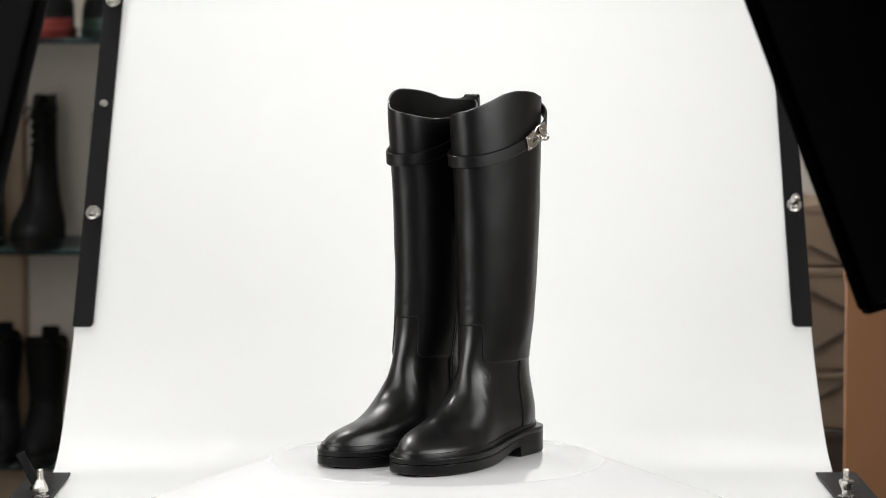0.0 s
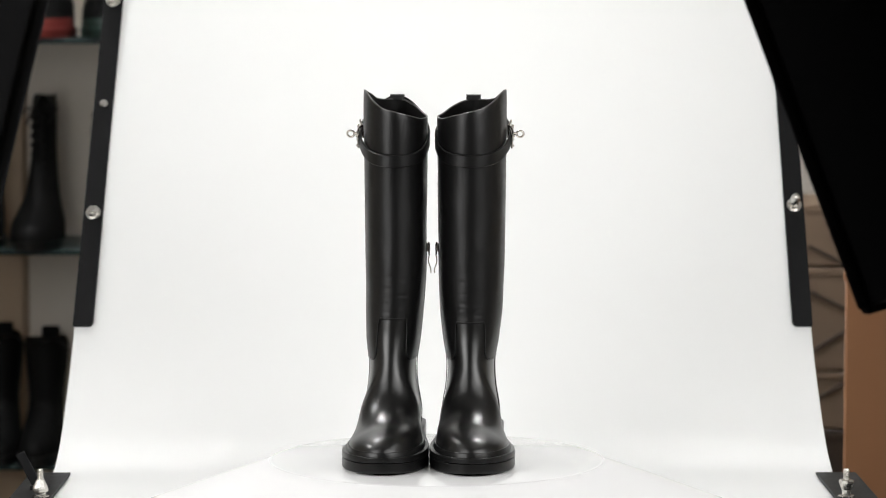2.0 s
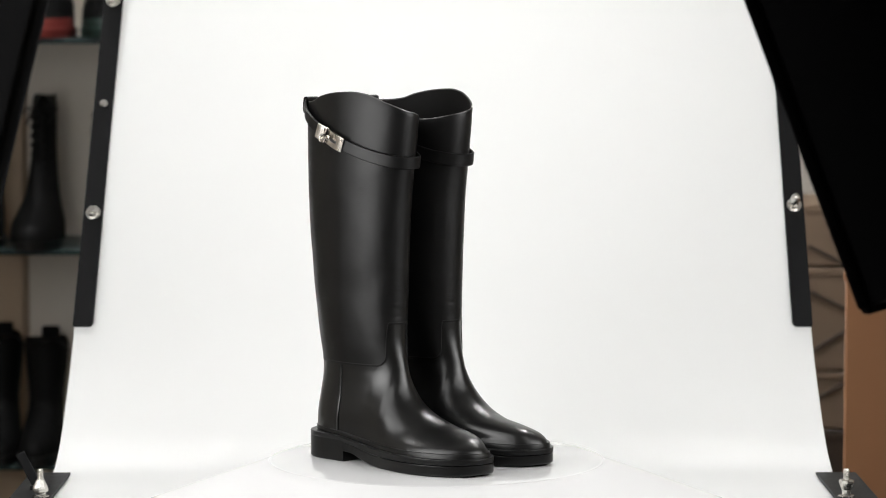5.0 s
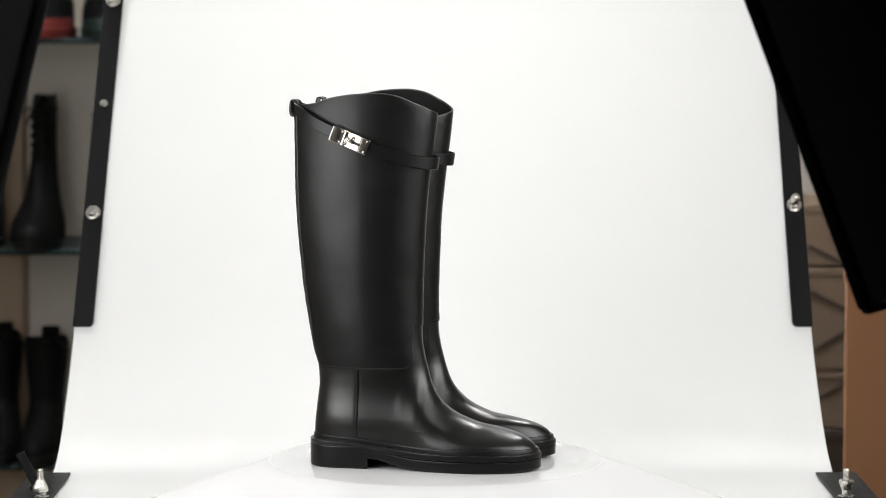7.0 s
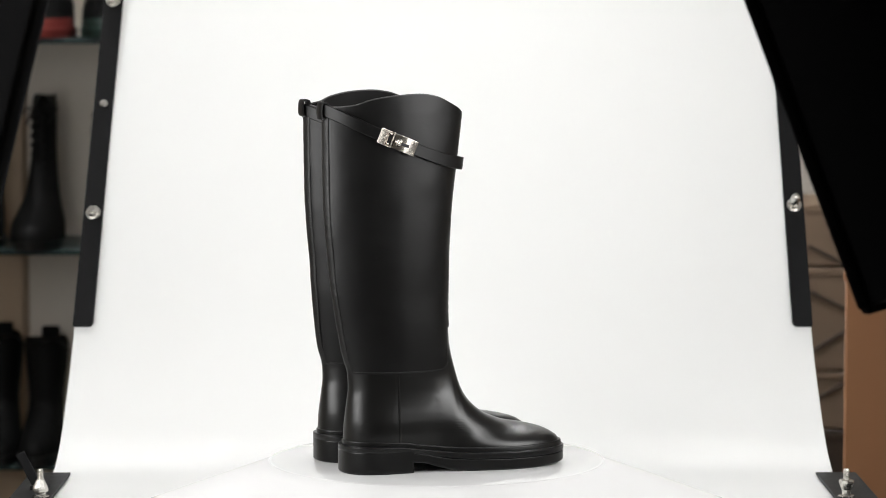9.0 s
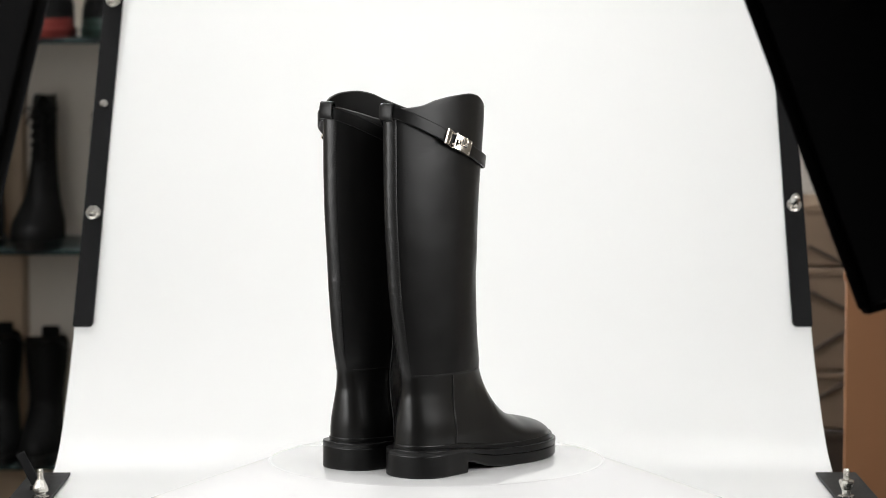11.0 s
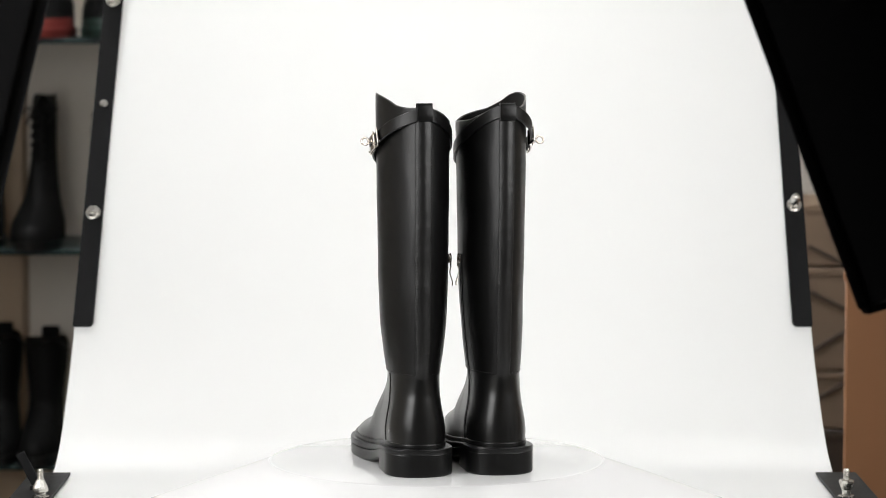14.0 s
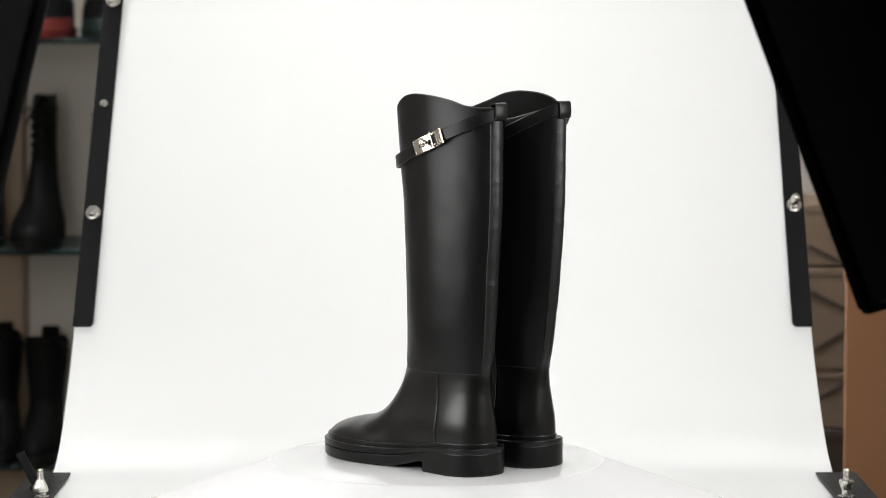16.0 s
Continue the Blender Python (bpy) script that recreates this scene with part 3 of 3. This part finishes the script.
        z = -0.0011 - 0.335 * max(0.0, r - 0.212) + 0.003 * k * k * (1 - back) * noise.noise((5 * math.cos(a), 5 * math.sin(a), k))
        pv.append((r * math.cos(a), r * math.sin(a), z))
put("paper_cover", mesh("paper_cover", pv, grid_faces(nr, na, True), M["paper"]), None, None, "white paper skirt draped round the turntable base", "paper")

SWEEP = [(-0.55, -0.0712), (0.10, -0.0712), (0.24, -0.0708), (0.30, -0.0665), (0.366, -0.043), (0.443, 0.010), (0.502, 0.058), (0.544, 0.103), (0.702, 0.330), (0.878, 0.567), (1.02, 0.760)]
CX, HALF_SHEET = 0.009, 0.525


def sweep_mesh(thick=0.004):
    ys = np.concatenate([np.linspace(-0.55, 0.1, 12), np.linspace(0.12, 0.60, 50), np.linspace(0.62, 1.02, 14)])
    zs = curve_through(SWEEP, ys)
    ty, tz = np.gradient(ys), np.gradient(zs)
    ln = np.hypot(ty, tz)
    ny_, nz_ = -tz / ln, ty / ln
    v = []
    for o in (0.0, -thick):
        for y, z, a, b in zip(ys, zs, ny_, nz_):
            left = CX - HALF_SHEET + 0.012 * max(0.0, z - 0.102) / 0.465
            for x in np.linspace(left, CX + HALF_SHEET, 13):
                v.append((x, y + a * o, z + b * o))
    r = len(ys)
    f = grid_faces(r, 13) + grid_faces(r, 13, False, r * 13)
    o = r * 13
    for i in range(r - 1):
        f += [(i * 13, (i + 1) * 13, o + (i + 1) * 13, o + i * 13), (i * 13 + 12, (i + 1) * 13 + 12, o + (i + 1) * 13 + 12, o + i * 13 + 12)]
    for j in range(12):
        f += [(j, j + 1, o + j + 1, o + j), (o - 13 + j, o - 12 + j, 2 * o - 12 + j, 2 * o - 13 + j)]
    return mesh("backdrop_sheet", v, f, M["sheet"])


put("backdrop_sheet", sweep_mesh(), None, None, "white acrylic sweep sheet curving up behind the turntable", "backdrop", "", "")


def bolt(name, parent, m, acorn=False):
    """Hexagonal bolt: washer, hex nut, and a threaded shank or a domed nut."""
    hexa, hf = lathe([(0.0085, 0.0), (0.0092, 0.0008), (0.0092, 0.0062), (0.0082, 0.0072)], 6)
    wv, wf = lathe([(0.0105, -0.0012), (0.0110, -0.0008), (0.0110, 0.0), (0.0100, 0.0004)], 24)
    nut = put(name, mesh(name, hexa, hf, M["steel"], False), parent, m, "zinc-plated bolt")
    put("washer", mesh("washer", wv, wf, M["steel"]), nut)
    if acorn:
        dv, df = lathe([(0.0066, 0.0070), (0.0068, 0.015), (0.0062, 0.020), (0.0045, 0.0242), (0.0015, 0.0258)], 20)
        put("cap", mesh("cap", dv, df, M["steel"]), nut)
    else:
        dv, df = lathe([(0.0048, 0.0070), (0.0048, 0.0095), (0.0040, 0.0105)], 20)
        put("shank", mesh("shank", dv, df, M["steel"]), nut)
    return nut


# black clamping bars bolted to the leaning part of the sheet
LEAN = math.atan2(0.567 - 0.102, 0.878 - 0.544)


def clamp_bar(x, name_label, screws, swing=0.0):
    length = 0.80
    org = pose(x, 0.544, 0.102, 0, 0, 0) @ Matrix.Rotation(LEAN, 4, "X") @ Matrix.Rotation(radians(swing), 4, "Z")
    bar = tagged(new("clamp_bar"), name_label, "clamp bar", "clamping bars")
    bar.matrix_basis = org
    bm = bmesh.new()
    inner = -1 if x > CX else 1
    pts = [(inner * -0.01425, length), (inner * -0.01425, 0.0015), (inner * -0.01275, 0.0)]
    pts += [(inner * (0.00725 + 0.007 * math.sin(a)), 0.007 - 0.007 * math.cos(a)) for a in np.linspace(0, math.pi / 2, 8)] + [(inner * 0.01425, length)]
    lo, hi = [[bm.verts.new((px, py, z)) for px, py in pts] for z in (0.0015, 0.0075)]
    bm.faces.new(lo), bm.faces.new(hi)
    for i in range(len(pts)):
        j = (i + 1) % len(pts)
        bm.faces.new((lo[i], lo[j], hi[j], hi[i]))
    bmesh.ops.recalc_face_normals(bm, faces=bm.faces)
    bmesh.ops.bevel(bm, geom=[e for e in bm.edges if all(v.co.z > 0.007 for v in e.verts)], offset=0.0008, segments=2, affect="EDGES", profile=0.5)
    put("bar", bm_mesh("bar", bm, M["blackmetal"]), bar)
    bm = box((0.026, length, 0.004), 0.001, 1, Matrix.Translation((0, length / 2, -0.0075)))
    put("backing_bar", bm_mesh("backing_bar", bm, M["blackmetal"]), bar)
    for s, kind in screws:
        if kind == "screw":
            dv, df = lathe([(0.0062, 0.0), (0.0064, 0.0008), (0.0050, 0.0026), (0.0020, 0.0032), (0.0018, 0.0020)], 20)
            put("screw", mesh("screw", dv, df, M["steel"]), bar, Matrix.Translation((0, s, 0.0076)), "round steel screw head")
        else:
            bolt("bolt", bar, Matrix.Translation((0, s, 0.0088)), kind == "acorn")
    return bar


clamp_bar(CX - HALF_SHEET + 0.0125, "black metal clamping bar bolted along the sheet edge", [(0.187, "bolt"), (0.378, "screw"), (0.565, "bolt"), (0.76, "screw")], -1.2)
clamp_bar(CX + HALF_SHEET - 0.0125, "black metal clamping bar with domed bolts on sheet edge", [(0.200, "acorn"), (0.392, "screw"), (0.580, "acorn"), (0.77, "screw")])


def corner_plate(side):
    """Black angle plate on the table's edge with an upright bolt and cone nut."""
    cp = tagged(new("corner_clamp"), "black metal corner clamp with upright steel bolt and cone nut", "clamp", "corner clamps")
    cp.location = (CX + side * 0.515, 0.10, -0.0706)
    pts = [(-0.014, 0.195), (0.040, 0.195), (0.040, -0.15), (-0.014, -0.15)]
    bm = bmesh.new()
    lo = [bm.verts.new((side * px, py, 0.0)) for px, py in pts]
    hi = [bm.verts.new((side * px, py, 0.005)) for px, py in pts]
    bm.faces.new(lo), bm.faces.new(hi)
    for i in range(4):
        j = (i + 1) % 4
        bm.faces.new((lo[i], lo[j], hi[j], hi[i]))
    bmesh.ops.recalc_face_normals(bm, faces=bm.faces)
    bmesh.ops.bevel(bm, geom=bm.edges[:], offset=0.0012, segments=2, affect="EDGES", profile=0.5)
    put("plate", bm_mesh("plate", bm, M["blackmetal"]), cp)
    dv, df = lathe([(0.0105, 0.005), (0.0110, 0.0058), (0.0110, 0.0070), (0.0060, 0.0074)], 6)
    put("washer", mesh("washer", dv, df, M["steel"], False), cp)
    dv, df = lathe([(0.0062, 0.0072), (0.0066, 0.011), (0.0098, 0.0125), (0.0100, 0.0165), (0.0052, 0.0275)] if side < 0 else
                   [(0.0056, 0.0072), (0.0060, 0.0140), (0.0096, 0.0230), (0.0100, 0.0265), (0.0060, 0.0275)], 8)
    put("cone_nut", mesh("cone_nut", dv, df, M["steel"], False), cp)
    prof = [(0.0040, 0.0270)]
    for k in range(9):
        prof += [(0.0042, 0.0280 + k * 0.0014), (0.0036, 0.0287 + k * 0.0014)]
    prof += [(0.0030, 0.0412)]
    dv, df = lathe(prof, 16)
    put("bolt_shank", mesh("bolt_shank", dv, df, M["steel"]), cp)
    return cp


corner_plate(-1)
corner_plate(1)

strut = tagged(new("side_strut"), "slanting black metal strut beside the table corner", "strut")
strut.location = (-0.515, 0.16, -0.068)
bm = box((0.012, 0.005, 0.056), 0.0015, 2, Matrix.Rotation(radians(-27), 4, "Y") @ Matrix.Translation((0, 0, 0.028)))
put("arm", bm_mesh("arm", bm, M["blackmetal"]), strut)
bm = box((0.024, 0.016, 0.008), 0.0015, 2, Matrix.Translation((0, 0, 0.004)))
put("foot_block", bm_mesh("foot_block", bm, M["blackmetal"]), strut)


# table frame under the sheet
def bar_between(p, q, w, h, mat, name):
    p, q = Vector(p), Vector(q)
    d = q - p
    bm = box((w, h, d.length), 0.003, 2, d.to_track_quat("Z", "Y").to_matrix().to_4x4())
    me = bm_mesh(name, bm, M[mat])
    return me, (p + q) / 2


frame_thing = tagged(new("shooting_table_frame"), "black metal frame carrying the acrylic sweep", "table frame")
frame_thing.location = (CX, 0, -0.9)
for sx in (-1, 1):
    x = CX + sx * 0.545
    for nm, p, q in (("leg", (x, -0.5, -0.9), (x, -0.5, -0.086)), ("leg", (x, 0.30, -0.9), (x, 0.30, -0.086)),
                     ("side_rail", (x, -0.55, -0.096), (x, 0.30, -0.096))):
        me, c = bar_between(p, q, 0.03, 0.03, "blackmetal", nm)
        put(nm, me, frame_thing, Matrix.Translation(c - frame_thing.location))
for y in (-0.5, 0.30):
    me, c = bar_between((CX - 0.53, y, -0.10), (CX + 0.53, y, -0.10), 0.03, 0.03, "blackmetal", "cross_rail")
    put("cross_rail", me, frame_thing, Matrix.Translation(c - frame_thing.location))


# ---- softboxes ----
def softbox(label, corner, up, along, depth, glow_mat, cloth="fabric"):
    """A fabric softbox: corner is the lower near corner of its mouth, up and along its sides; it tapers backwards to a collar."""
    c, u, a = Vector(corner), Vector(up), Vector(along)
    n = u.cross(a).normalized()
    centre = c + u / 2 + a / 2
    if (Vector((0, 0, 0.22)) - centre).dot(n) < 0:
        n = -n
    sb = tagged(new("softbox"), label, "softbox", "softboxes")
    sb.location = centre
    quad = [c - centre, c + u - centre, c + u + a - centre, c + a - centre]
    sizes = [(1.0, 0.0), (1.0, -0.02), (0.93, -0.12), (0.78, -0.25), (0.5, -0.42), (0.16, -0.56)]
    v, f = [], []
    for s, d in sizes:
        for i in range(4):
            for k in range(8):
                p = quad[i].lerp(quad[(i + 1) % 4], k / 8)
                sag = 0.0 if d > -0.05 else -0.012 * math.sin(math.pi * k / 8)
                v.append(p * (s + sag) + n * d * depth / 0.56)
    f = grid_faces(len(sizes), 32, True)
    f.append(tuple(range((len(sizes) - 1) * 32, len(sizes) * 32)))
    put("fabric_shell", mesh("fabric_shell", v, f, M[cloth]), sb)
    # brightest spot set low, off the lamp head, to get highlights on the boots
    low = u * -0.40
    put("diffuser", mesh("diffuser", [p * 0.985 - n * 0.012 - low for p in quad], [(0, 1, 2, 3)], glow_mat, False), sb, Matrix.Translation(low), "glowing white diffuser cloth")
    for i in range(4):
        me, mid = bar_between(quad[i] * 1.002, quad[(i + 1) % 4] * 1.002, 0.012, 0.012, cloth, "rim_tube")
        put("rim_tube", me, sb, Matrix.Translation(mid))
    # stand: head behind the collar, pole to the floor, three feet
    head = -n * (depth * 1.06)
    v, f = lathe([(0.05, -0.06), (0.055, -0.05), (0.055, 0.05), (0.05, 0.06)], 24)
    put("lamp_head", mesh("lamp_head", v, f, M["blackmetal"]), sb, Matrix.Translation(head))
    ground = Vector((head.x, head.y, -0.9 - centre.z))
    me, mid = bar_between(ground + Vector((0, 0, 0.12)), head, 0.028, 0.028, "blackmetal", "stand_pole")
    put("stand_pole", me, sb, Matrix.Translation(mid))
    for i in range(3):
        a_ = 2 * math.pi * i / 3 + (0.0 if head.x > 0 else math.pi)
        me, mid = bar_between(ground + Vector((0, 0, 0.30)), ground + Vector((0.34 * math.cos(a_), 0.34 * math.sin(a_), 0.012)), 0.02, 0.02, "blackmetal", "stand_leg")
        put("stand_leg", me, sb, Matrix.Translation(mid))
    return sb


softbox("black fabric softbox seen from behind, lit side to boots", (0.412, -0.801, 0.273), (-0.245, 0.06, 0.66), (0.72, 0.66, 0.11), 0.5, M["diffuser"])
softbox("black fabric softbox leaning over the table edge", (-0.4845, -0.817, 0.130), (0.2185, 0.077, 0.90), (-0.60, 0.55, 0.09), 0.5, M["diffuser"], "litfabric")

# flat light panel on a stand, unseen, added behind the sheet to brighten it
panel = tagged(new("added_backlight"), "unseen light panel added to brighten the sheet from behind", "light panel")
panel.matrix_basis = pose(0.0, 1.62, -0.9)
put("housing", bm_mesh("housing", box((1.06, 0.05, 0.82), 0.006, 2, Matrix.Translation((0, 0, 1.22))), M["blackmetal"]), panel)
put("backlight_face", mesh("backlight_face", [(-0.51, 0, -0.39), (0.51, 0, -0.39), (0.51, 0, 0.39), (-0.51, 0, 0.39)], [(0, 1, 2, 3)], M["panel"], False), panel, pose(0, -0.027, 1.22), "glowing white face of the added backlight")
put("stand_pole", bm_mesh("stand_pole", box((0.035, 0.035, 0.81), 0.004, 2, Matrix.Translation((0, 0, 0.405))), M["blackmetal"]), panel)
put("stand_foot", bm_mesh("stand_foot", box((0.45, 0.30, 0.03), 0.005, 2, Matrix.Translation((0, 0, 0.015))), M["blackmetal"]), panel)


# ---- room ----
def slab(name, size, at, mat, label, category, kind="structure"):
    return put(name, bm_mesh(name, box(size, 0.0), M[mat]), None, Matrix.Translation(at), label, category, "", kind)


slab("floor", (6.2, 10.2, 0.1), (0, -0.5, -0.95), "floor", "grey studio floor", "floor")
slab("ceiling", (6.2, 10.2, 0.1), (0, -0.5, 2.05), "ceiling", "plain white ceiling", "ceiling")
slab("wall_north", (6.0, 0.1, 2.9), (0, 3.05, 0.55), "wall", "warm grey painted back wall", "wall")
slab("wall_south", (6.0, 0.1, 2.9), (0, -5.55, 0.55), "wall", "warm grey painted wall", "wall")
slab("wall_west", (0.1, 10.2, 2.9), (-3.05, -0.5, 0.55), "wall", "warm grey painted side wall", "wall")
slab("wall_east", (0.1, 10.2, 2.9), (3.05, -0.5, 0.55), "wall", "warm grey painted side wall", "wall")


def added_ceiling_lamp(at):
    """Round flush lamp added under the ceiling, out of view: metal ring and white diffuser."""
    cl = tagged(new("added_ceiling_lamp"), "round white flush ceiling lamp, unseen, added for highlights and fill", "ceiling lamp", "ceiling lamps")
    cl.location = at
    v, f = lathe([(0.14, 0.0), (0.14, -0.04), (0.13, -0.045), (0.125, -0.04), (0.125, -0.02)], 48)
    put("lamp_ring", mesh("lamp_ring", v, f, M["steel"]), cl)
    v, f = lathe([(0.123, -0.03), (0.115, -0.046), (0.07, -0.056), (0.02, -0.059)], 48)
    put("added_lamp_diffuser", mesh("added_lamp_diffuser", v, f, M["lamp"]), cl, None, "glowing white diffuser")
    return cl


# two lamps out of view, added and placed for highlights on the toes
added_ceiling_lamp((-0.70, 1.62, 2.0))
added_ceiling_lamp((0.70, 1.62, 2.0))
# a third, added to brighten the shoe shelf
added_ceiling_lamp((-1.55, 0.95, 2.0))


# shoe shelf behind the table
def shelf_unit():
    su = tagged(new("shoe_shelf"), "open shoe shelf with smoked glass boards and grey back", "shelf")
    su.location = (-1.1, 2.45, -0.9)
    def p(name, size, at, mat, label=""):
        put(name, bm_mesh(name, box(size, 0.003, 1), M[mat]), su, Matrix.Translation(Vector(at) - su.location), label)
    p("back_panel", (1.3, 0.012, 2.4), (-1.1, 2.62, 0.3), "shelfback", "pale grey back panel")
    p("side_panel", (0.02, 0.38, 2.4), (-0.44, 2.44, 0.3), "wall")
    p("side_panel", (0.02, 0.38, 2.4), (-1.76, 2.44, 0.3), "wall")
    p("divider", (0.17, 0.10, 2.4), (-0.955, 2.58, 0.3), "beige", "beige laminate divider")
    for z in (-0.80, -0.374, 0.062, 0.485, 0.90, 1.3):
        p("shelf_board", (1.29, 0.36, 0.012), (-1.1, 2.42, z), "glass", "smoked glass shelf board")
    return su


shelf_unit()


def shelf_boot(label, at, height, turn, foot=0.25, laces=False, mat="oldleather", girth=0.05, sole="rubber", category="boot", foot_mat=None):
    """A stored boot: shaft and foot lofted as one, sole, and laces where seen."""
    ob = tagged(new("stored_boot"), label, category, "boots on the shelf")
    ob.matrix_basis = pose(*at, 0, 0, turn)
    v, n = [], 28
    zs = np.concatenate([np.linspace(0.018, 0.11, 14), np.linspace(0.12, height, 12)])
    for z in zs:
        k = float(ease(z, 0.035, 0.19 if laces else 0.12))
        yf = -(foot * 0.68) * (1 - k) * (1 - max(0, (z - 0.02) / 0.1) ** 2.2 * (1 - k)) - 0.045 * k
        yb = foot * 0.30 - 0.012 * float(ease(z, 0.05, 0.1)) + 0.02 * float(ease(z, 0.12, height))
        w = (0.050 if laces else 0.042) * (1 - k) + girth * k * (0.8 + 0.25 * float(ease(z, 0.1, height)))
        if laces:
            w = float(curve_through([(0.018, 0.052), (0.045, 0.051), (0.075, 0.042), (0.11, 0.032), (0.15, 0.0265), (0.21, 0.0215), (0.27, 0.0215), (0.30, 0.0190)], z))
        for i in range(n):
            a = 2 * math.pi * i / n
            y = (yf + yb) / 2 + (yb - yf) / 2 * math.cos(a)
            v.append((w * math.sin(a) * (1 - 0.15 * (1 - k) * max(0, math.cos(a))), y, z + (0.012 * math.sin(3 * a) if z == zs[-1] else 0)))
    f = grid_faces(len(zs), n, True)
    f.append(tuple(range((len(zs) - 1) * n, len(zs) * n)))
    f.append(tuple(range(n))[::-1])
    if foot_mat:
        cut = 4
        put("toe_cap", mesh("toe_cap", v[:cut * n], grid_faces(cut, n, True), M[foot_mat]), ob, None, "coloured lower part")
        v2 = v[(cut - 1) * n:]
        f = grid_faces(len(zs) - cut + 1, n, True) + [tuple(range((len(zs) - cut) * n, (len(zs) - cut + 1) * n))]
        put("upper", mesh("upper", v2, f, M[mat]), ob)
    else:
        put("upper", mesh("upper", v, f, M[mat]), ob)
    sv = []
    for z, o in ((0.0, 0.0), (0.018, 0.003), (0.020, 0.0)):
        for i in range(n):
            a = 2 * math.pi * i / n
            sv.append(((0.043 + o) * math.sin(a), -foot * 0.19 + (foot * 0.49 + o) * math.cos(a), z))
    sf = grid_faces(3, n, True) + [tuple(range(n))[::-1], tuple(range(2 * n, 3 * n))]
    put("sole", mesh("sole", sv, sf, M[sole]), ob)
    if not laces and not foot_mat:
        put("pull_loop", bm_mesh("pull_loop", box((0.038, 0.016, 0.05), 0.005, 2, Matrix.Translation((0, 0.06, height + 0.005))), M[mat]), ob)
    if laces:
        for i in range(9):
            z = 0.115 + i * (height - 0.13) / 9
            for s in (-1, 1):
                me, mid = bar_between((s * 0.014, -0.048, z), (-s * 0.014, -0.050, z + 0.018), 0.004, 0.004, "oldleather", "lace")
                put("lace", me, ob, Matrix.Translation(mid))
        for p, q in (((0.012, -0.050, height - 0.010), (0.046, -0.055, height - 0.016)), ((0.014, -0.050, height - 0.012), (0.036, -0.056, height - 0.030)), ((0.036, -0.056, height - 0.030), (0.022, -0.056, height - 0.046)),
                     ((-0.012, -0.050, height - 0.012), (-0.034, -0.055, height - 0.026)), ((0.0, -0.050, height - 0.004), (0.030, -0.054, height - 0.006)), ((-0.010, -0.05, height - 0.02), (-0.020, -0.056, height - 0.05))):
            me, mid = bar_between(p, q, 0.0035, 0.0035, "oldleather", "lace")
            put("lace", me, ob, Matrix.Translation(mid))
    return ob


shelf_boot("black lace-up leather boot standing on glass shelf", (-0.800, 2.34, 0.068), 0.296, -6, 0.24, True, girth=0.0215)
shelf_boot("black leather boot beside the lace-up boot", (-0.925, 2.38, 0.068), 0.20, 5, 0.24, girth=0.045)
shelf_boot("black ankle boot on the lower shelf", (-0.803, 2.36, -0.368), 0.232, -4, 0.24, girth=0.042)
shelf_boot("black ankle boot on the lower shelf, partner", (-0.895, 2.38, -0.368), 0.238, 4, 0.24, girth=0.042)
shelf_boot("black shoe boot with red lower on upper shelf", (-0.772, 2.36, 0.491), 0.16, -6, 0.2, foot_mat="red", girth=0.034, sole="red")
shelf_boot("black boot with dark teal lower on upper shelf", (-0.678, 2.36, 0.491), 0.16, 6, 0.2, foot_mat="teal", girth=0.034, sole="teal")
shelf_boot("brown leather boot partly behind the clamping bar", (-0.640, 2.42, 0.068), 0.24, 75, 0.22, mat="brown", category="boot")


# cardboard boxes on the other side
def carton(label, size, at, turn=0, mat="card", group="stacked cartons", braces=()):
    c = tagged(new("cardboard_box"), label, "box", group)
    c.matrix_basis = pose(*at, 0, 0, turn)
    w, d, h = size
    put("box_body", bm_mesh("box_body", box((w, d, h), 0.004, 2, Matrix.Translation((0, 0, h / 2))), M[mat]), c)
    put("lid_edge", bm_mesh("lid_edge", box((w + 0.006, d + 0.006, 0.014), 0.002, 1, Matrix.Translation((0, 0, h - 0.008))), M[mat]), c)
    for (x0, z0, x1, z1) in braces:
        me, mid = bar_between((x0, -d / 2 - 0.0015, z0), (x1, -d / 2 - 0.0015, z1), 0.007, 0.007, "line", "tape")
        put("tape", me, c, Matrix.Translation(mid), "dark packing tape")
    return c


W_ = 0.42
zb = -0.9
# lowest block is added: its dark colour stands for the dark open space
for h, mat, words, br in ((0.610, "line", "dark block added for the dark space under the cartons", ()),
                          (0.1185, "card", "low brown cardboard carton taped across", [(-0.185, 0.060, -0.13, 0.093)]),
                          (0.2085, "card", "deep brown cardboard carton with crossed tape", [(-0.200, 0.158, -0.12, 0.118), (-0.192, 0.040, -0.12, 0.084)]),
                          (0.1260, "card", "top brown cardboard carton with slanted tape", [(-0.205, 0.041, -0.12, -0.004 + 0.004)])):
    carton(words, (W_, 0.34, h - 0.003), (0.945, 2.37, zb), 0, mat, braces=br)
    zb += h
carton("large red-brown cardboard box standing on floor", (0.60, 0.40, 1.02), (1.005, 1.345, -0.9), -10, "darkcard", "large cartons")


# ---- what turns ----
def motions():
    spins = [(right_boot, right_boot.matrix_basis.copy()), (left_boot, left_boot.matrix_basis.copy()), (turntable, turntable.matrix_basis.copy())]
    for thing, m in spins:
        walk(thing, [(k * 0.1, Matrix.Rotation(radians(SPIN * (k * 0.1 - FACING)), 4, "Z") @ m) for k in range(161)])


motions()
